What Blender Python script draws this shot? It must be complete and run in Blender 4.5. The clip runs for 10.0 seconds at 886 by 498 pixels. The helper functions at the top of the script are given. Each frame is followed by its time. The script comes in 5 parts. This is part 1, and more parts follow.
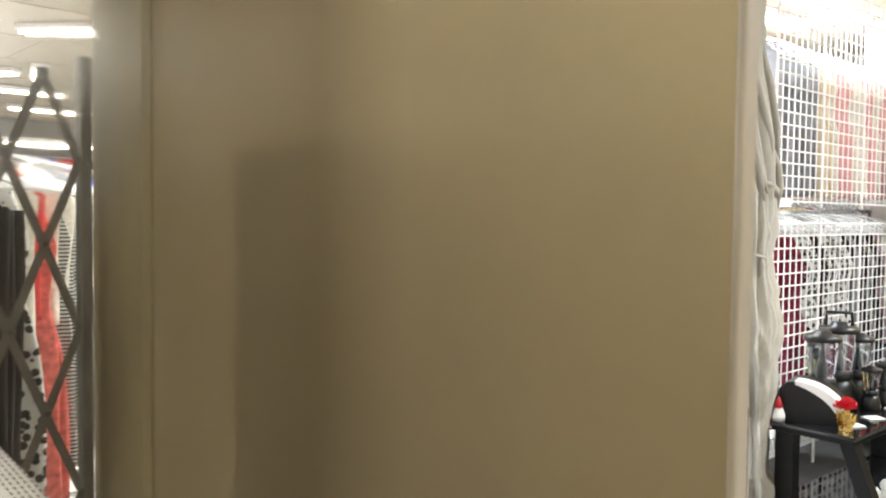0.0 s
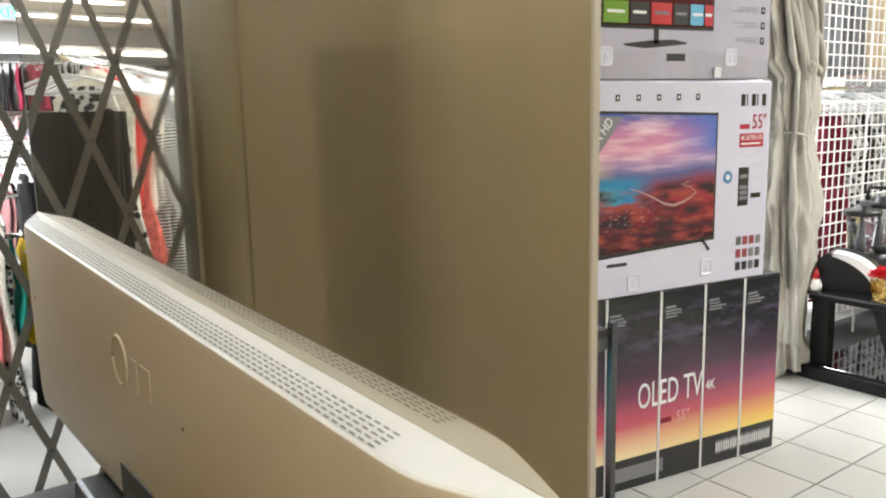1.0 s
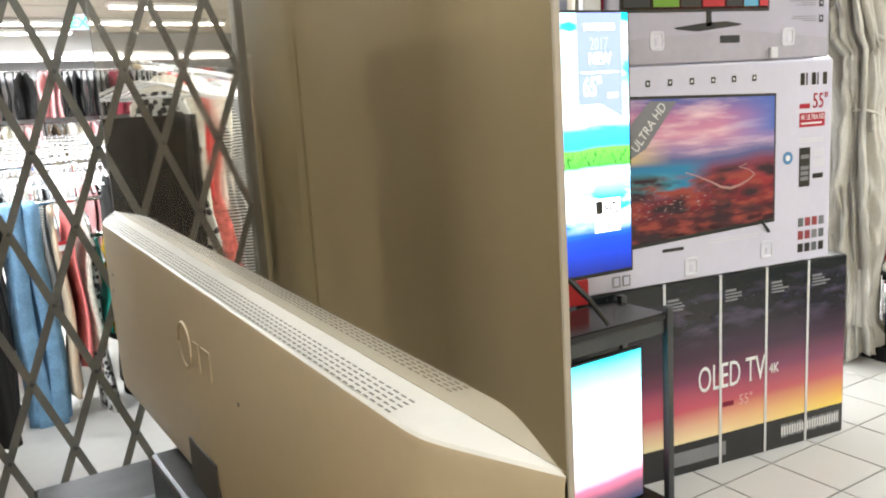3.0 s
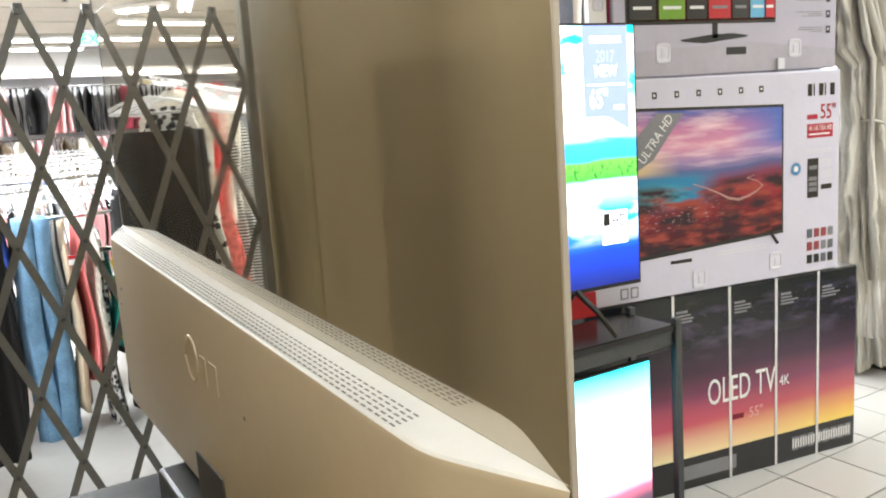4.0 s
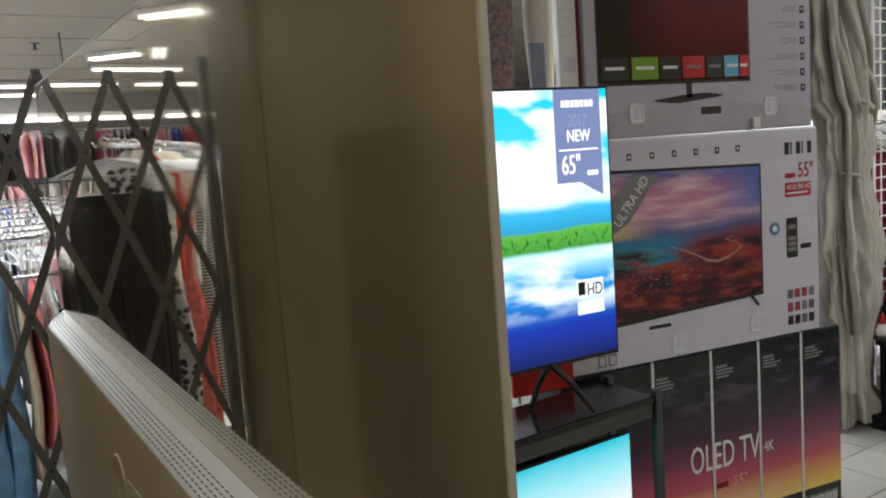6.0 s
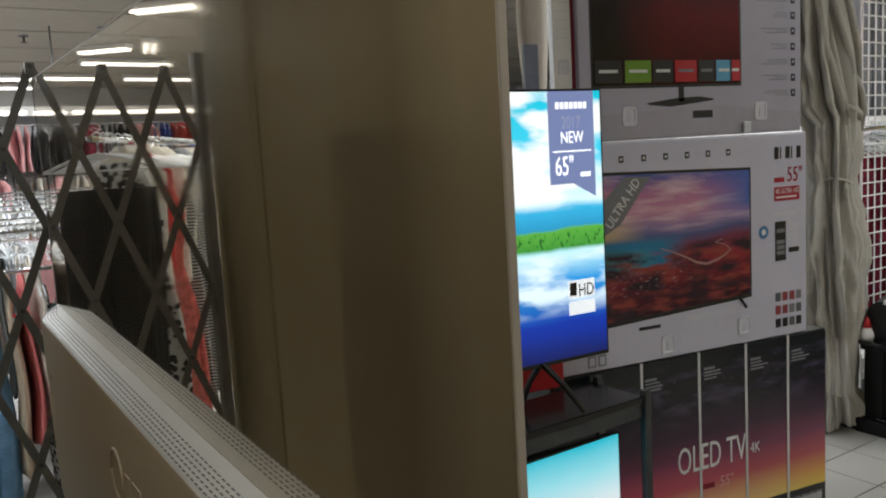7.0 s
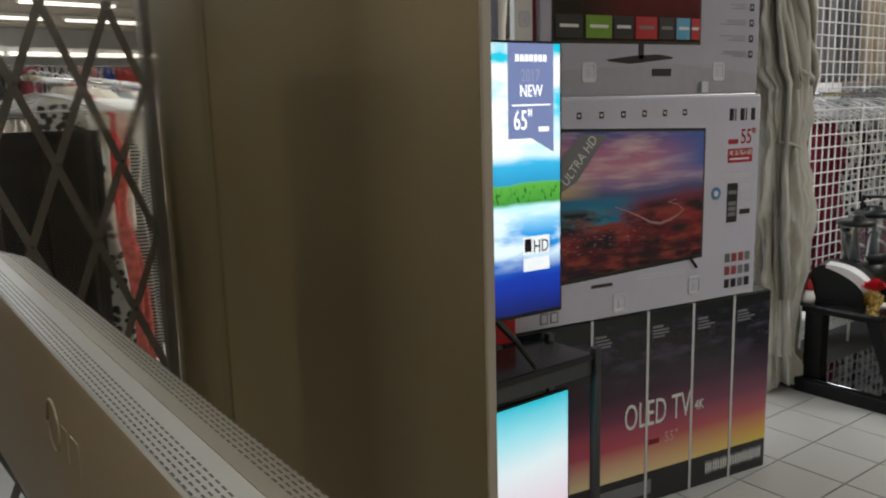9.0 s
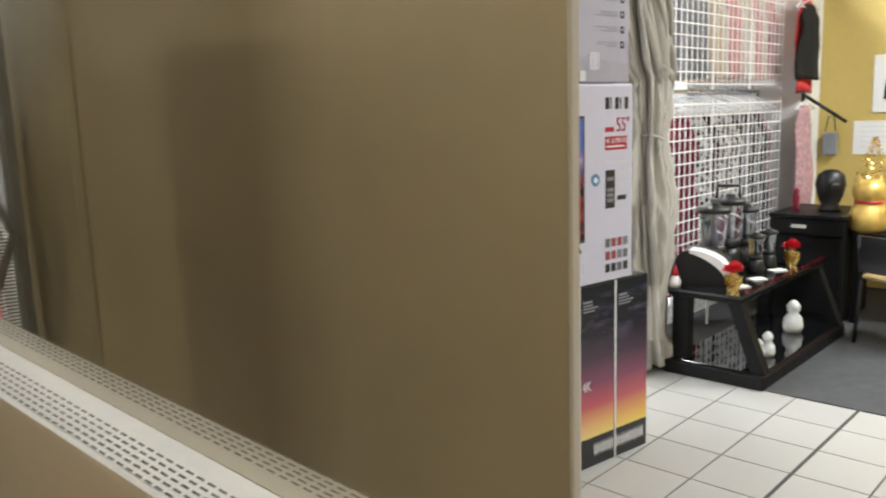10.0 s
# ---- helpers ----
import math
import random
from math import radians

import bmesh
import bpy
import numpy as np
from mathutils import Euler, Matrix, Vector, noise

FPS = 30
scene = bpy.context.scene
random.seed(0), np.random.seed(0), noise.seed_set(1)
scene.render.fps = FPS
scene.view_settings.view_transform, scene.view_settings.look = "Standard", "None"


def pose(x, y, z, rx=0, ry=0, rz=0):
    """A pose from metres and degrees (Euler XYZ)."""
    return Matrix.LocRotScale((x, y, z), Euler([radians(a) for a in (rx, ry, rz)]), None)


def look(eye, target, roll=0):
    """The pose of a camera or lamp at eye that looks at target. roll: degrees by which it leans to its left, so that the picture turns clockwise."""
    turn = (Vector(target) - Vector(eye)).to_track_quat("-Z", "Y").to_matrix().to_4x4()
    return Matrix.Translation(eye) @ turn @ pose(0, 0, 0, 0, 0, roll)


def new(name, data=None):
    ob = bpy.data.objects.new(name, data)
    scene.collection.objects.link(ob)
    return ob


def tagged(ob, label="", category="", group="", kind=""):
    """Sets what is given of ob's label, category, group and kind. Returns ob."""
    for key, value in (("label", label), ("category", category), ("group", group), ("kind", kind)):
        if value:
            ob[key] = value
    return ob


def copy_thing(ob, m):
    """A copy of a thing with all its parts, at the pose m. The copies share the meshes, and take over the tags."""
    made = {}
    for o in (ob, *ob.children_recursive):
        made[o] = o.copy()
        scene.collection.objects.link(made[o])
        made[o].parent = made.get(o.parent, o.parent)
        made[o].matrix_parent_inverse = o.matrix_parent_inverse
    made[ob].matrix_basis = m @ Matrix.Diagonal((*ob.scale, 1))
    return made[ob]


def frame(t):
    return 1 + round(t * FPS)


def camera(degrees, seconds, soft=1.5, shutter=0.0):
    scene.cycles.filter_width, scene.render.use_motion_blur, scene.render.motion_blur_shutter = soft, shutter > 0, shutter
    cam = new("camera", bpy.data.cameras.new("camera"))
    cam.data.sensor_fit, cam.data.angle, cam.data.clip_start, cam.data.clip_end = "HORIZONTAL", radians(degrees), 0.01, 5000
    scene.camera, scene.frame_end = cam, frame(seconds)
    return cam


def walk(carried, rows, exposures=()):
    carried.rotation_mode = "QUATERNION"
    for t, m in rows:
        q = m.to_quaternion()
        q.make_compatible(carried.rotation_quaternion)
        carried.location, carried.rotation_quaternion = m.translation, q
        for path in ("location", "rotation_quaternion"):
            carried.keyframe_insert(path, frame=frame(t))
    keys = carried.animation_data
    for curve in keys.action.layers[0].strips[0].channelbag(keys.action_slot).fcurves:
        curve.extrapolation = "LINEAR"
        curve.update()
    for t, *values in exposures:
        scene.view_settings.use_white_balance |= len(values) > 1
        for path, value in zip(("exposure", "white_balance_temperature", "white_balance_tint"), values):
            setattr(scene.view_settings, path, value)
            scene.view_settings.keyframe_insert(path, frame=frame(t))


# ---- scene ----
cam = camera(57.99, 10.0, soft=2.0, shutter=0.3)
PATH = [
    (0, (-2.732, -2.087, 1.570), (-1.715, -0.416, 1.487), 0.64),
    (0.5, (-2.809, -2.209, 1.585), (-1.855, -0.524, 1.403), -0.07),
    (1, (-2.896, -2.379, 1.542), (-1.995, -0.630, 1.203), -1.28),
    (1.5, (-2.874, -2.459, 1.528), (-2.035, -0.676, 1.189), -2.12),
    (2, (-2.888, -2.452, 1.532), (-2.073, -0.659, 1.185), -2.54),
    (2.5, (-2.880, -2.470, 1.545), (-2.113, -0.657, 1.188), -3.12),
    (4, (-2.868, -2.480, 1.550), (-2.150, -0.642, 1.225), -3.82),
    (4.5, (-2.847, -2.468, 1.567), (-2.132, -0.620, 1.294), -4.29),
    (5, (-2.773, -2.381, 1.636), (-2.055, -0.532, 1.380), -4.75),
    (5.5, (-2.769, -2.376, 1.636), (-2.022, -0.536, 1.396), -4.75),
    (7, (-2.797, -2.381, 1.637), (-1.996, -0.564, 1.398), -3.28),
    (7.5, (-2.793, -2.382, 1.630), (-1.993, -0.567, 1.377), -3.20),
    (8, (-2.801, -2.381, 1.633), (-1.999, -0.569, 1.365), -2.82),
    (8.5, (-2.794, -2.366, 1.619), (-1.960, -0.573, 1.319), -1.77),
    (9, (-2.790, -2.339, 1.619), (-1.904, -0.616, 1.276), -1.55),
    (9.5, (-2.833, -2.341, 1.578), (-1.849, -0.656, 1.226), -1.21),
    (10, (-2.853, -2.226, 1.543), (-1.664, -0.672, 1.210), -1.88),
]
walk(cam, [(t, look(eye, target, roll)) for t, eye, target, roll in PATH],
     exposures=[(0, 0.1), (1.0, 0.1), (2.5, 0.2), (4.0, 0.2), (4.5, 0.1), (5.0, -0.5), (5.5, -1.05), (7.0, -1.65), (8.5, -1.7), (9.2, -1.5), (9.6, -1.05), (10, -0.3)])

# The shop's own grid (floor tiles, gate, partitions) is turned a little against the stacked cartons.
TURN = 9.3
CT, ST = math.cos(radians(TURN)), math.sin(radians(TURN))


def S(u, v, z=0.0, turn=0.0):
    """A pose in the shop's grid."""
    return pose(u * CT - v * ST, u * ST + v * CT, z, 0, 0, TURN + turn)


# ---- world and lamps ----
world = bpy.data.worlds.new("world")
scene.world = world
world.use_nodes = True
world.node_tree.nodes["Background"].inputs[0].default_value = (0.8, 0.85, 0.9, 1)
world.node_tree.nodes["Background"].inputs[1].default_value = 0.05

CEIL = 3.1
# Second row: unseen lamps added as fill for housing, cartons, clothes and mannequins.
LIGHTS = [(-3.3, 5.0, 340, 0), (-5.3, 3.4, 260, 0), (1.6, 4.0, 50, 0), (-3.6, 6.6, 280, 0), (-3.4, 8.2, 160, 0), (-3.8, 11.2, 300, 0), (0.2, 11.4, 240, 0),
          (-2.95, -2.0, 41, 90), (0.9, -1.6, 40, 0), (2.5, -1.5, 160, 0), (2.4, 1.35, 350, 0), (-1.2, -3.6, 40, 0), (-4.4, 1.75, 130, 0), (-0.4, 2.5, 32, 0)]
for u, v, power, turn in LIGHTS:
    lamp = bpy.data.lights.new("ceiling_and_fill_light", "AREA")
    lamp.shape, lamp.size, lamp.size_y = "RECTANGLE", 1.3, 0.26
    lamp.energy, lamp.color = power, (0.91, 0.965, 1.0)
    new("ceiling_and_fill_light", lamp).matrix_world = S(u, v, CEIL - 0.1, turn)


# ---- materials ----
def mat(name, color, rough=0.5, metal=0.0, vary=0.15, scale=6.0, bump=0.0, bump_scale=60.0, coat=0.0, stretch=(1, 1, 1), spec=0.5, trans=0.0):
    """Colour broken up by noise at two sizes, with fine relief."""
    m = bpy.data.materials.new(name)
    m.use_nodes = True
    nt = m.node_tree
    b = nt.nodes["Principled BSDF"]
    b.inputs["Roughness"].default_value, b.inputs["Metallic"].default_value = rough, metal
    b.inputs["Coat Weight"].default_value, b.inputs["Specular IOR Level"].default_value = coat, spec
    b.inputs["Transmission Weight"].default_value = trans
    co = nt.nodes.new("ShaderNodeTexCoord")
    mp = nt.nodes.new("ShaderNodeMapping")
    mp.inputs["Scale"].default_value = stretch
    nt.links.new(co.outputs["Object"], mp.inputs["Vector"])
    n1, n2 = nt.nodes.new("ShaderNodeTexNoise"), nt.nodes.new("ShaderNodeTexNoise")
    for n, sc in ((n1, scale), (n2, scale * 9)):
        n.inputs["Scale"].default_value, n.inputs["Detail"].default_value = sc, 4
        nt.links.new(mp.outputs[0], n.inputs["Vector"])
    add = nt.nodes.new("ShaderNodeMath")
    add.operation = "MULTIPLY_ADD"
    add.inputs[1].default_value = 0.5
    nt.links.new(n2.outputs[0], add.inputs[0])
    nt.links.new(n1.outputs[0], add.inputs[2])
    rng = nt.nodes.new("ShaderNodeMapRange")
    rng.inputs[1].default_value, rng.inputs[2].default_value = 0.45, 1.05
    rng.inputs[3].default_value, rng.inputs[4].default_value = 1 - vary, 1 + vary
    nt.links.new(add.outputs[0], rng.inputs[0])
    mul = nt.nodes.new("ShaderNodeVectorMath")
    mul.operation = "SCALE"
    mul.inputs[0].default_value = color[:3]
    nt.links.new(rng.outputs[0], mul.inputs["Scale"])
    nt.links.new(mul.outputs[0], b.inputs["Base Color"])
    rr = nt.nodes.new("ShaderNodeMapRange")
    rr.inputs[1].default_value, rr.inputs[2].default_value = 0.3, 0.7
    rr.inputs[3].default_value, rr.inputs[4].default_value = max(rough - 0.06, 0.01), min(rough + 0.06, 1)
    nt.links.new(n1.outputs[0], rr.inputs[0])
    nt.links.new(rr.outputs[0], b.inputs["Roughness"])
    if bump:
        n3 = nt.nodes.new("ShaderNodeTexNoise")
        n3.inputs["Scale"].default_value = bump_scale
        nt.links.new(mp.outputs[0], n3.inputs["Vector"])
        bp = nt.nodes.new("ShaderNodeBump")
        bp.inputs["Strength"].default_value, bp.inputs["Distance"].default_value = bump, 0.004
        nt.links.new(n3.outputs[0], bp.inputs["Height"])
        nt.links.new(bp.outputs[0], b.inputs["Normal"])
    return m


def glow(name, color, strength):
    m = bpy.data.materials.new(name)
    m.use_nodes = True
    b = m.node_tree.nodes["Principled BSDF"]
    b.inputs["Base Color"].default_value = (*color, 1)
    b.inputs["Emission Color"].default_value = (*color, 1)
    b.inputs["Emission Strength"].default_value = strength
    return m


def random_tint(m, amount):
    """Each object made of m is a little lighter or darker."""
    nt = m.node_tree
    b = nt.nodes["Principled BSDF"]
    src = b.inputs["Base Color"].links[0].from_socket
    info, rng, mul = nt.nodes.new("ShaderNodeObjectInfo"), nt.nodes.new("ShaderNodeMapRange"), nt.nodes.new("ShaderNodeVectorMath")
    rng.inputs[3].default_value, rng.inputs[4].default_value = 1 - amount, 1 + amount
    mul.operation = "SCALE"
    nt.links.new(info.outputs["Random"], rng.inputs[0])
    nt.links.new(src, mul.inputs[0])
    nt.links.new(rng.outputs[0], mul.inputs["Scale"])
    nt.links.new(mul.outputs[0], b.inputs["Base Color"])
    return m


def picture(name, layers, noise_scale=4.0, wobble=0.12, rough=0.25, emit=0.0, detail=6, size=(1, 1)):
    """A flat printed or lit picture: a ramp of colours up the picture, bent and mottled by noise. Coordinates run 0 to 1 over the picture."""
    m = bpy.data.materials.new(name)
    m.use_nodes = True
    nt = m.node_tree
    b = nt.nodes["Principled BSDF"]
    uv = nt.nodes.new("ShaderNodeUVMap")
    sep = nt.nodes.new("ShaderNodeSeparateXYZ")
    nt.links.new(uv.outputs[0], sep.inputs[0])
    mp = nt.nodes.new("ShaderNodeMapping")
    mp.inputs["Scale"].default_value = (size[0], size[1], 1)
    nt.links.new(uv.outputs[0], mp.inputs[0])
    ns = nt.nodes.new("ShaderNodeTexNoise")
    ns.inputs["Scale"].default_value, ns.inputs["Detail"].default_value = noise_scale, detail
    nt.links.new(mp.outputs[0], ns.inputs["Vector"])
    mad = nt.nodes.new("ShaderNodeMath")
    mad.operation = "MULTIPLY_ADD"
    mad.inputs[1].default_value = wobble
    nt.links.new(ns.outputs[0], mad.inputs[0])
    nt.links.new(sep.outputs[1], mad.inputs[2])
    off = nt.nodes.new("ShaderNodeMath")
    off.operation = "SUBTRACT"
    off.inputs[1].default_value = wobble / 2
    nt.links.new(mad.outputs[0], off.inputs[0])
    ramp = nt.nodes.new("ShaderNodeValToRGB")
    el = ramp.color_ramp.elements
    el[0].position, el[0].color = layers[0][0], (*layers[0][1], 1)
    el[1].position, el[1].color = layers[-1][0], (*layers[-1][1], 1)
    for p, col in layers[1:-1]:
        e = el.new(p)
        e.color = (*col, 1)
    nt.links.new(off.outputs[0], ramp.inputs[0])
    b.inputs["Roughness"].default_value = rough
    return m, nt, b, ramp, sep, mp


def mix_in(nt, base, color, mask):
    mx = nt.nodes.new("ShaderNodeMix")
    mx.data_type = "RGBA"
    nt.links.new(mask, mx.inputs["Factor"])
    nt.links.new(base, mx.inputs[6])
    if isinstance(color, tuple):
        mx.inputs[7].default_value = (*color, 1)
    else:
        nt.links.new(color, mx.inputs[7])
    return mx.outputs[2]


def mask_noise(nt, vec, scale, lo, hi, detail=5, stretch=(1, 1, 1)):
    mp = nt.nodes.new("ShaderNodeMapping")
    mp.inputs["Scale"].default_value = stretch
    nt.links.new(vec, mp.inputs[0])
    ns = nt.nodes.new("ShaderNodeTexNoise")
    ns.inputs["Scale"].default_value, ns.inputs["Detail"].default_value = scale, detail
    nt.links.new(mp.outputs[0], ns.inputs["Vector"])
    r = nt.nodes.new("ShaderNodeMapRange")
    r.inputs[1].default_value, r.inputs[2].default_value = lo, hi
    nt.links.new(ns.outputs[0], r.inputs[0])
    return r.outputs[0]


def band(nt, sock, lo, lo2, hi2, hi):
    """1 between lo2 and hi2, falling to 0 at lo and hi."""
    a, b_, m = nt.nodes.new("ShaderNodeMapRange"), nt.nodes.new("ShaderNodeMapRange"), nt.nodes.new("ShaderNodeMath")
    a.inputs[1].default_value, a.inputs[2].default_value = lo, lo2
    b_.inputs[1].default_value, b_.inputs[2].default_value = hi2, hi
    b_.inputs[3].default_value, b_.inputs[4].default_value = 1, 0
    nt.links.new(sock, a.inputs[0])
    nt.links.new(sock, b_.inputs[0])
    m.operation = "MULTIPLY"
    nt.links.new(a.outputs[0], m.inputs[0])
    nt.links.new(b_.outputs[0], m.inputs[1])
    return m.outputs[0]


def times(nt, a, b_):
    m = nt.nodes.new("ShaderNodeMath")
    m.operation = "MULTIPLY"
    nt.links.new(a, m.inputs[0])
    nt.links.new(b_, m.inputs[1])
    return m.outputs[0]


def finish(m, nt, b, color, emit=0.0):
    nt.links.new(color, b.inputs["Base Color"])
    if emit:
        b.inputs["Base Color"].default_value = (0.02, 0.02, 0.02, 1)
        for l in list(b.inputs["Base Color"].links):
            nt.links.remove(l)
        nt.links.new(color, b.inputs["Emission Color"])
        b.inputs["Emission Strength"].default_value = emit
    return m


M = {}
M["floor_base"] = mat("grout", (0.06, 0.055, 0.05), 0.8)
M["tile"] = random_tint(mat("floor_tile_glaze", (0.51, 0.495, 0.465), 0.3, vary=0.02, scale=3), 0.03)
_t = M["tile"].node_tree
for _l in list(_t.nodes["Principled BSDF"].inputs["Roughness"].links):
    _t.links.remove(_l)
M["carpet"] = mat("grey_carpet", (0.075, 0.075, 0.078), 0.95, vary=0.25, scale=14, bump=0.6, bump_scale=300)
M["concrete"] = mat("shop_floor", (0.42, 0.415, 0.395), 0.35, vary=0.08, scale=2)
M["yellow_wall"] = mat("yellow_paint", (0.56, 0.42, 0.13), 0.6, vary=0.06, scale=3, bump=0.08, bump_scale=140)
def shade_painted_wall():
    """Tan wall paint with shade in its colour: dark tan past a feathered border."""
    m = mat("shade_painted_emulsion", (0.49, 0.405, 0.262), 0.6, vary=0.06, scale=3, bump=0.08, bump_scale=140)
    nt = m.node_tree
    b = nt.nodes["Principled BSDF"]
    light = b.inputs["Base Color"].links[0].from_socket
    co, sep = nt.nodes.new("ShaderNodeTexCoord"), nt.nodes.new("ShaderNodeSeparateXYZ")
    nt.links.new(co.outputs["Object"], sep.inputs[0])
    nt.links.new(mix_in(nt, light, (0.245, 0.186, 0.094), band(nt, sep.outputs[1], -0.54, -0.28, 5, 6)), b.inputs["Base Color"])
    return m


M["shade_painted_wall"] = shade_painted_wall()
# yellow column paint darkened to olive, carrying on the wall's painted shade
M["column"] = mat("shaded_yellow_emulsion", (0.20, 0.155, 0.072), 0.6, vary=0.06, scale=3, bump=0.08, bump_scale=140)
M["white_wall"] = mat("white_paint", (0.8, 0.79, 0.77), 0.6, vary=0.04, scale=2, bump=0.05)
M["ceiling"] = mat("ceiling_tile", (0.44, 0.395, 0.325), 0.85, vary=0.06, scale=5, bump=0.2, bump_scale=120)
M["recess"] = mat("recess_shade", (0.06, 0.055, 0.05), 0.6)
M["black_wood"] = mat("black_ash_laminate", (0.009, 0.0085, 0.009), 0.42, vary=0.3, scale=5, stretch=(8, 1, 1), bump=0.1, spec=0.15)
M["black_plastic"] = mat("black_plastic", (0.012, 0.012, 0.013), 0.35, vary=0.2, scale=20)
M["black_glass"] = mat("black_glass", (0.006, 0.006, 0.007), 0.06, vary=0.1, coat=0.5)
M["dark_metal"] = mat("dark_grey_metal", (0.09, 0.095, 0.1), 0.35, 0.8, vary=0.15, scale=12)
M["gate"] = mat("grey_painted_steel", (0.15, 0.147, 0.135), 0.42, 0.35, vary=0.2, scale=10, bump=0.05)
M["white_wire"] = mat("white_coated_wire", (0.9, 0.88, 0.88), 0.35, vary=0.05)
M["shop_wall"] = mat("off_white_paint", (0.6, 0.6, 0.6), 0.6, vary=0.05, scale=2)
M["chrome"] = mat("chrome", (0.75, 0.75, 0.76), 0.12, 1.0, vary=0.04)
M["carton_grey"] = mat("white_printed_carton", (0.575, 0.562, 0.675), 0.42, vary=0.05, scale=4, bump=0.06, bump_scale=50)
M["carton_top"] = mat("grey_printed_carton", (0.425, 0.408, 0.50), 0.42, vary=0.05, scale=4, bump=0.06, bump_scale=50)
M["table_print"] = mat("printed_grey_surface", (0.39, 0.372, 0.44), 0.42, vary=0.12, scale=3, bump=0.06, bump_scale=50)
M["carton_white"] = mat("plain_white_carton", (0.74, 0.73, 0.74), 0.45, vary=0.05, scale=4)
M["carton_black"] = mat("black_printed_carton", (0.02, 0.02, 0.022), 0.35, vary=0.2, scale=4, bump=0.05)
M["red_print"] = mat("red_print", (0.42, 0.02, 0.05), 0.4, vary=0.1)
M["blue_print"] = mat("blue_print", (0.08, 0.22, 0.42), 0.4, vary=0.1)
M["grey_print"] = mat("grey_print", (0.2, 0.2, 0.22), 0.45, vary=0.1)
M["black_print"] = mat("black_print", (0.02, 0.02, 0.022), 0.4, vary=0.1)
M["white_print"] = mat("white_print", (0.75, 0.75, 0.76), 0.4, vary=0.04)
M["green_print"] = mat("green_print", (0.16, 0.32, 0.03), 0.4, vary=0.1)
M["netred_print"] = mat("bright_red_print", (0.5, 0.02, 0.03), 0.4, vary=0.1)
M["sky_print"] = mat("sky_blue_print", (0.12, 0.4, 0.62), 0.4, vary=0.1)
M["orange_print"] = mat("orange_print", (0.5, 0.12, 0.05), 0.4, vary=0.1)
M["muted_red"] = mat("muted_red_print", (0.30, 0.06, 0.07), 0.4, vary=0.1)
M["muted_grey"] = mat("muted_grey_print", (0.12, 0.13, 0.14), 0.4, vary=0.1)
M["river"] = mat("pale_rose_print", (0.36, 0.19, 0.2), 0.4, vary=0.2)
M["clear_plastic"] = mat("clear_plastic_handle", (0.72, 0.72, 0.76), 0.2, vary=0.05, coat=0.4)
M["handle_film"] = mat("frosted_handle_film", (0.66, 0.655, 0.74), 0.25, vary=0.06, coat=0.3)
M["black_lacquer"] = mat("black_lacquered_board", (0.010, 0.0085, 0.0085), 0.2, vary=0.2, scale=3, spec=0.4)
M["strap"] = mat("white_strapping", (0.62, 0.62, 0.63), 0.35, vary=0.06)
M["curtain"] = mat("beige_linen", (0.44, 0.415, 0.365), 0.9, vary=0.12, scale=5, bump=0.4, bump_scale=260)
M["lining"] = mat("pale_lining", (0.62, 0.60, 0.57), 0.85, vary=0.06, scale=5, bump=0.2, bump_scale=220)
M["hanger"] = mat("clear_white_hanger", (0.88, 0.9, 0.92), 0.2, vary=0.04, coat=0.3)
M["gold"] = mat("gold_plastic", (0.72, 0.50, 0.14), 0.42, 0.6, vary=0.15, scale=14)
M["tinsel_red"] = mat("red_tinsel", (0.35, 0.01, 0.03), 0.25, 0.5, vary=0.5, scale=60)
M["tinsel_gold"] = mat("gold_tinsel", (0.75, 0.55, 0.2), 0.25, 0.8, vary=0.5, scale=60)
M["red_flower"] = mat("red_silk_petal", (0.6, 0.015, 0.03), 0.6, vary=0.3, scale=30)
M["paper"] = mat("white_paper", (0.8, 0.8, 0.78), 0.7, vary=0.04)
M["porcelain"] = mat("white_ornament", (0.7, 0.7, 0.68), 0.35, vary=0.25, scale=30)
M["mannequin"] = mat("cream_dress_cloth", (0.62, 0.55, 0.44), 0.7, vary=0.06)
M["lace"] = mat("dusty_lace", (0.24, 0.17, 0.15), 0.85, vary=0.75, scale=45, bump=0.3)
M["tube"] = glow("lit_tube", (1.0, 0.97, 0.92), 8.0)
M["exit"] = glow("exit_green", (0.05, 0.9, 0.35), 1.2)
GLASS = bpy.data.materials.new("clear_glass")
GLASS.use_nodes = True
_g = GLASS.node_tree.nodes["Principled BSDF"]
_g.inputs["Base Color"].default_value = (0.72, 0.76, 0.8, 1)
_g.inputs["Transmission Weight"].default_value, _g.inputs["Roughness"].default_value, _g.inputs["IOR"].default_value = 1.0, 0.06, 1.45


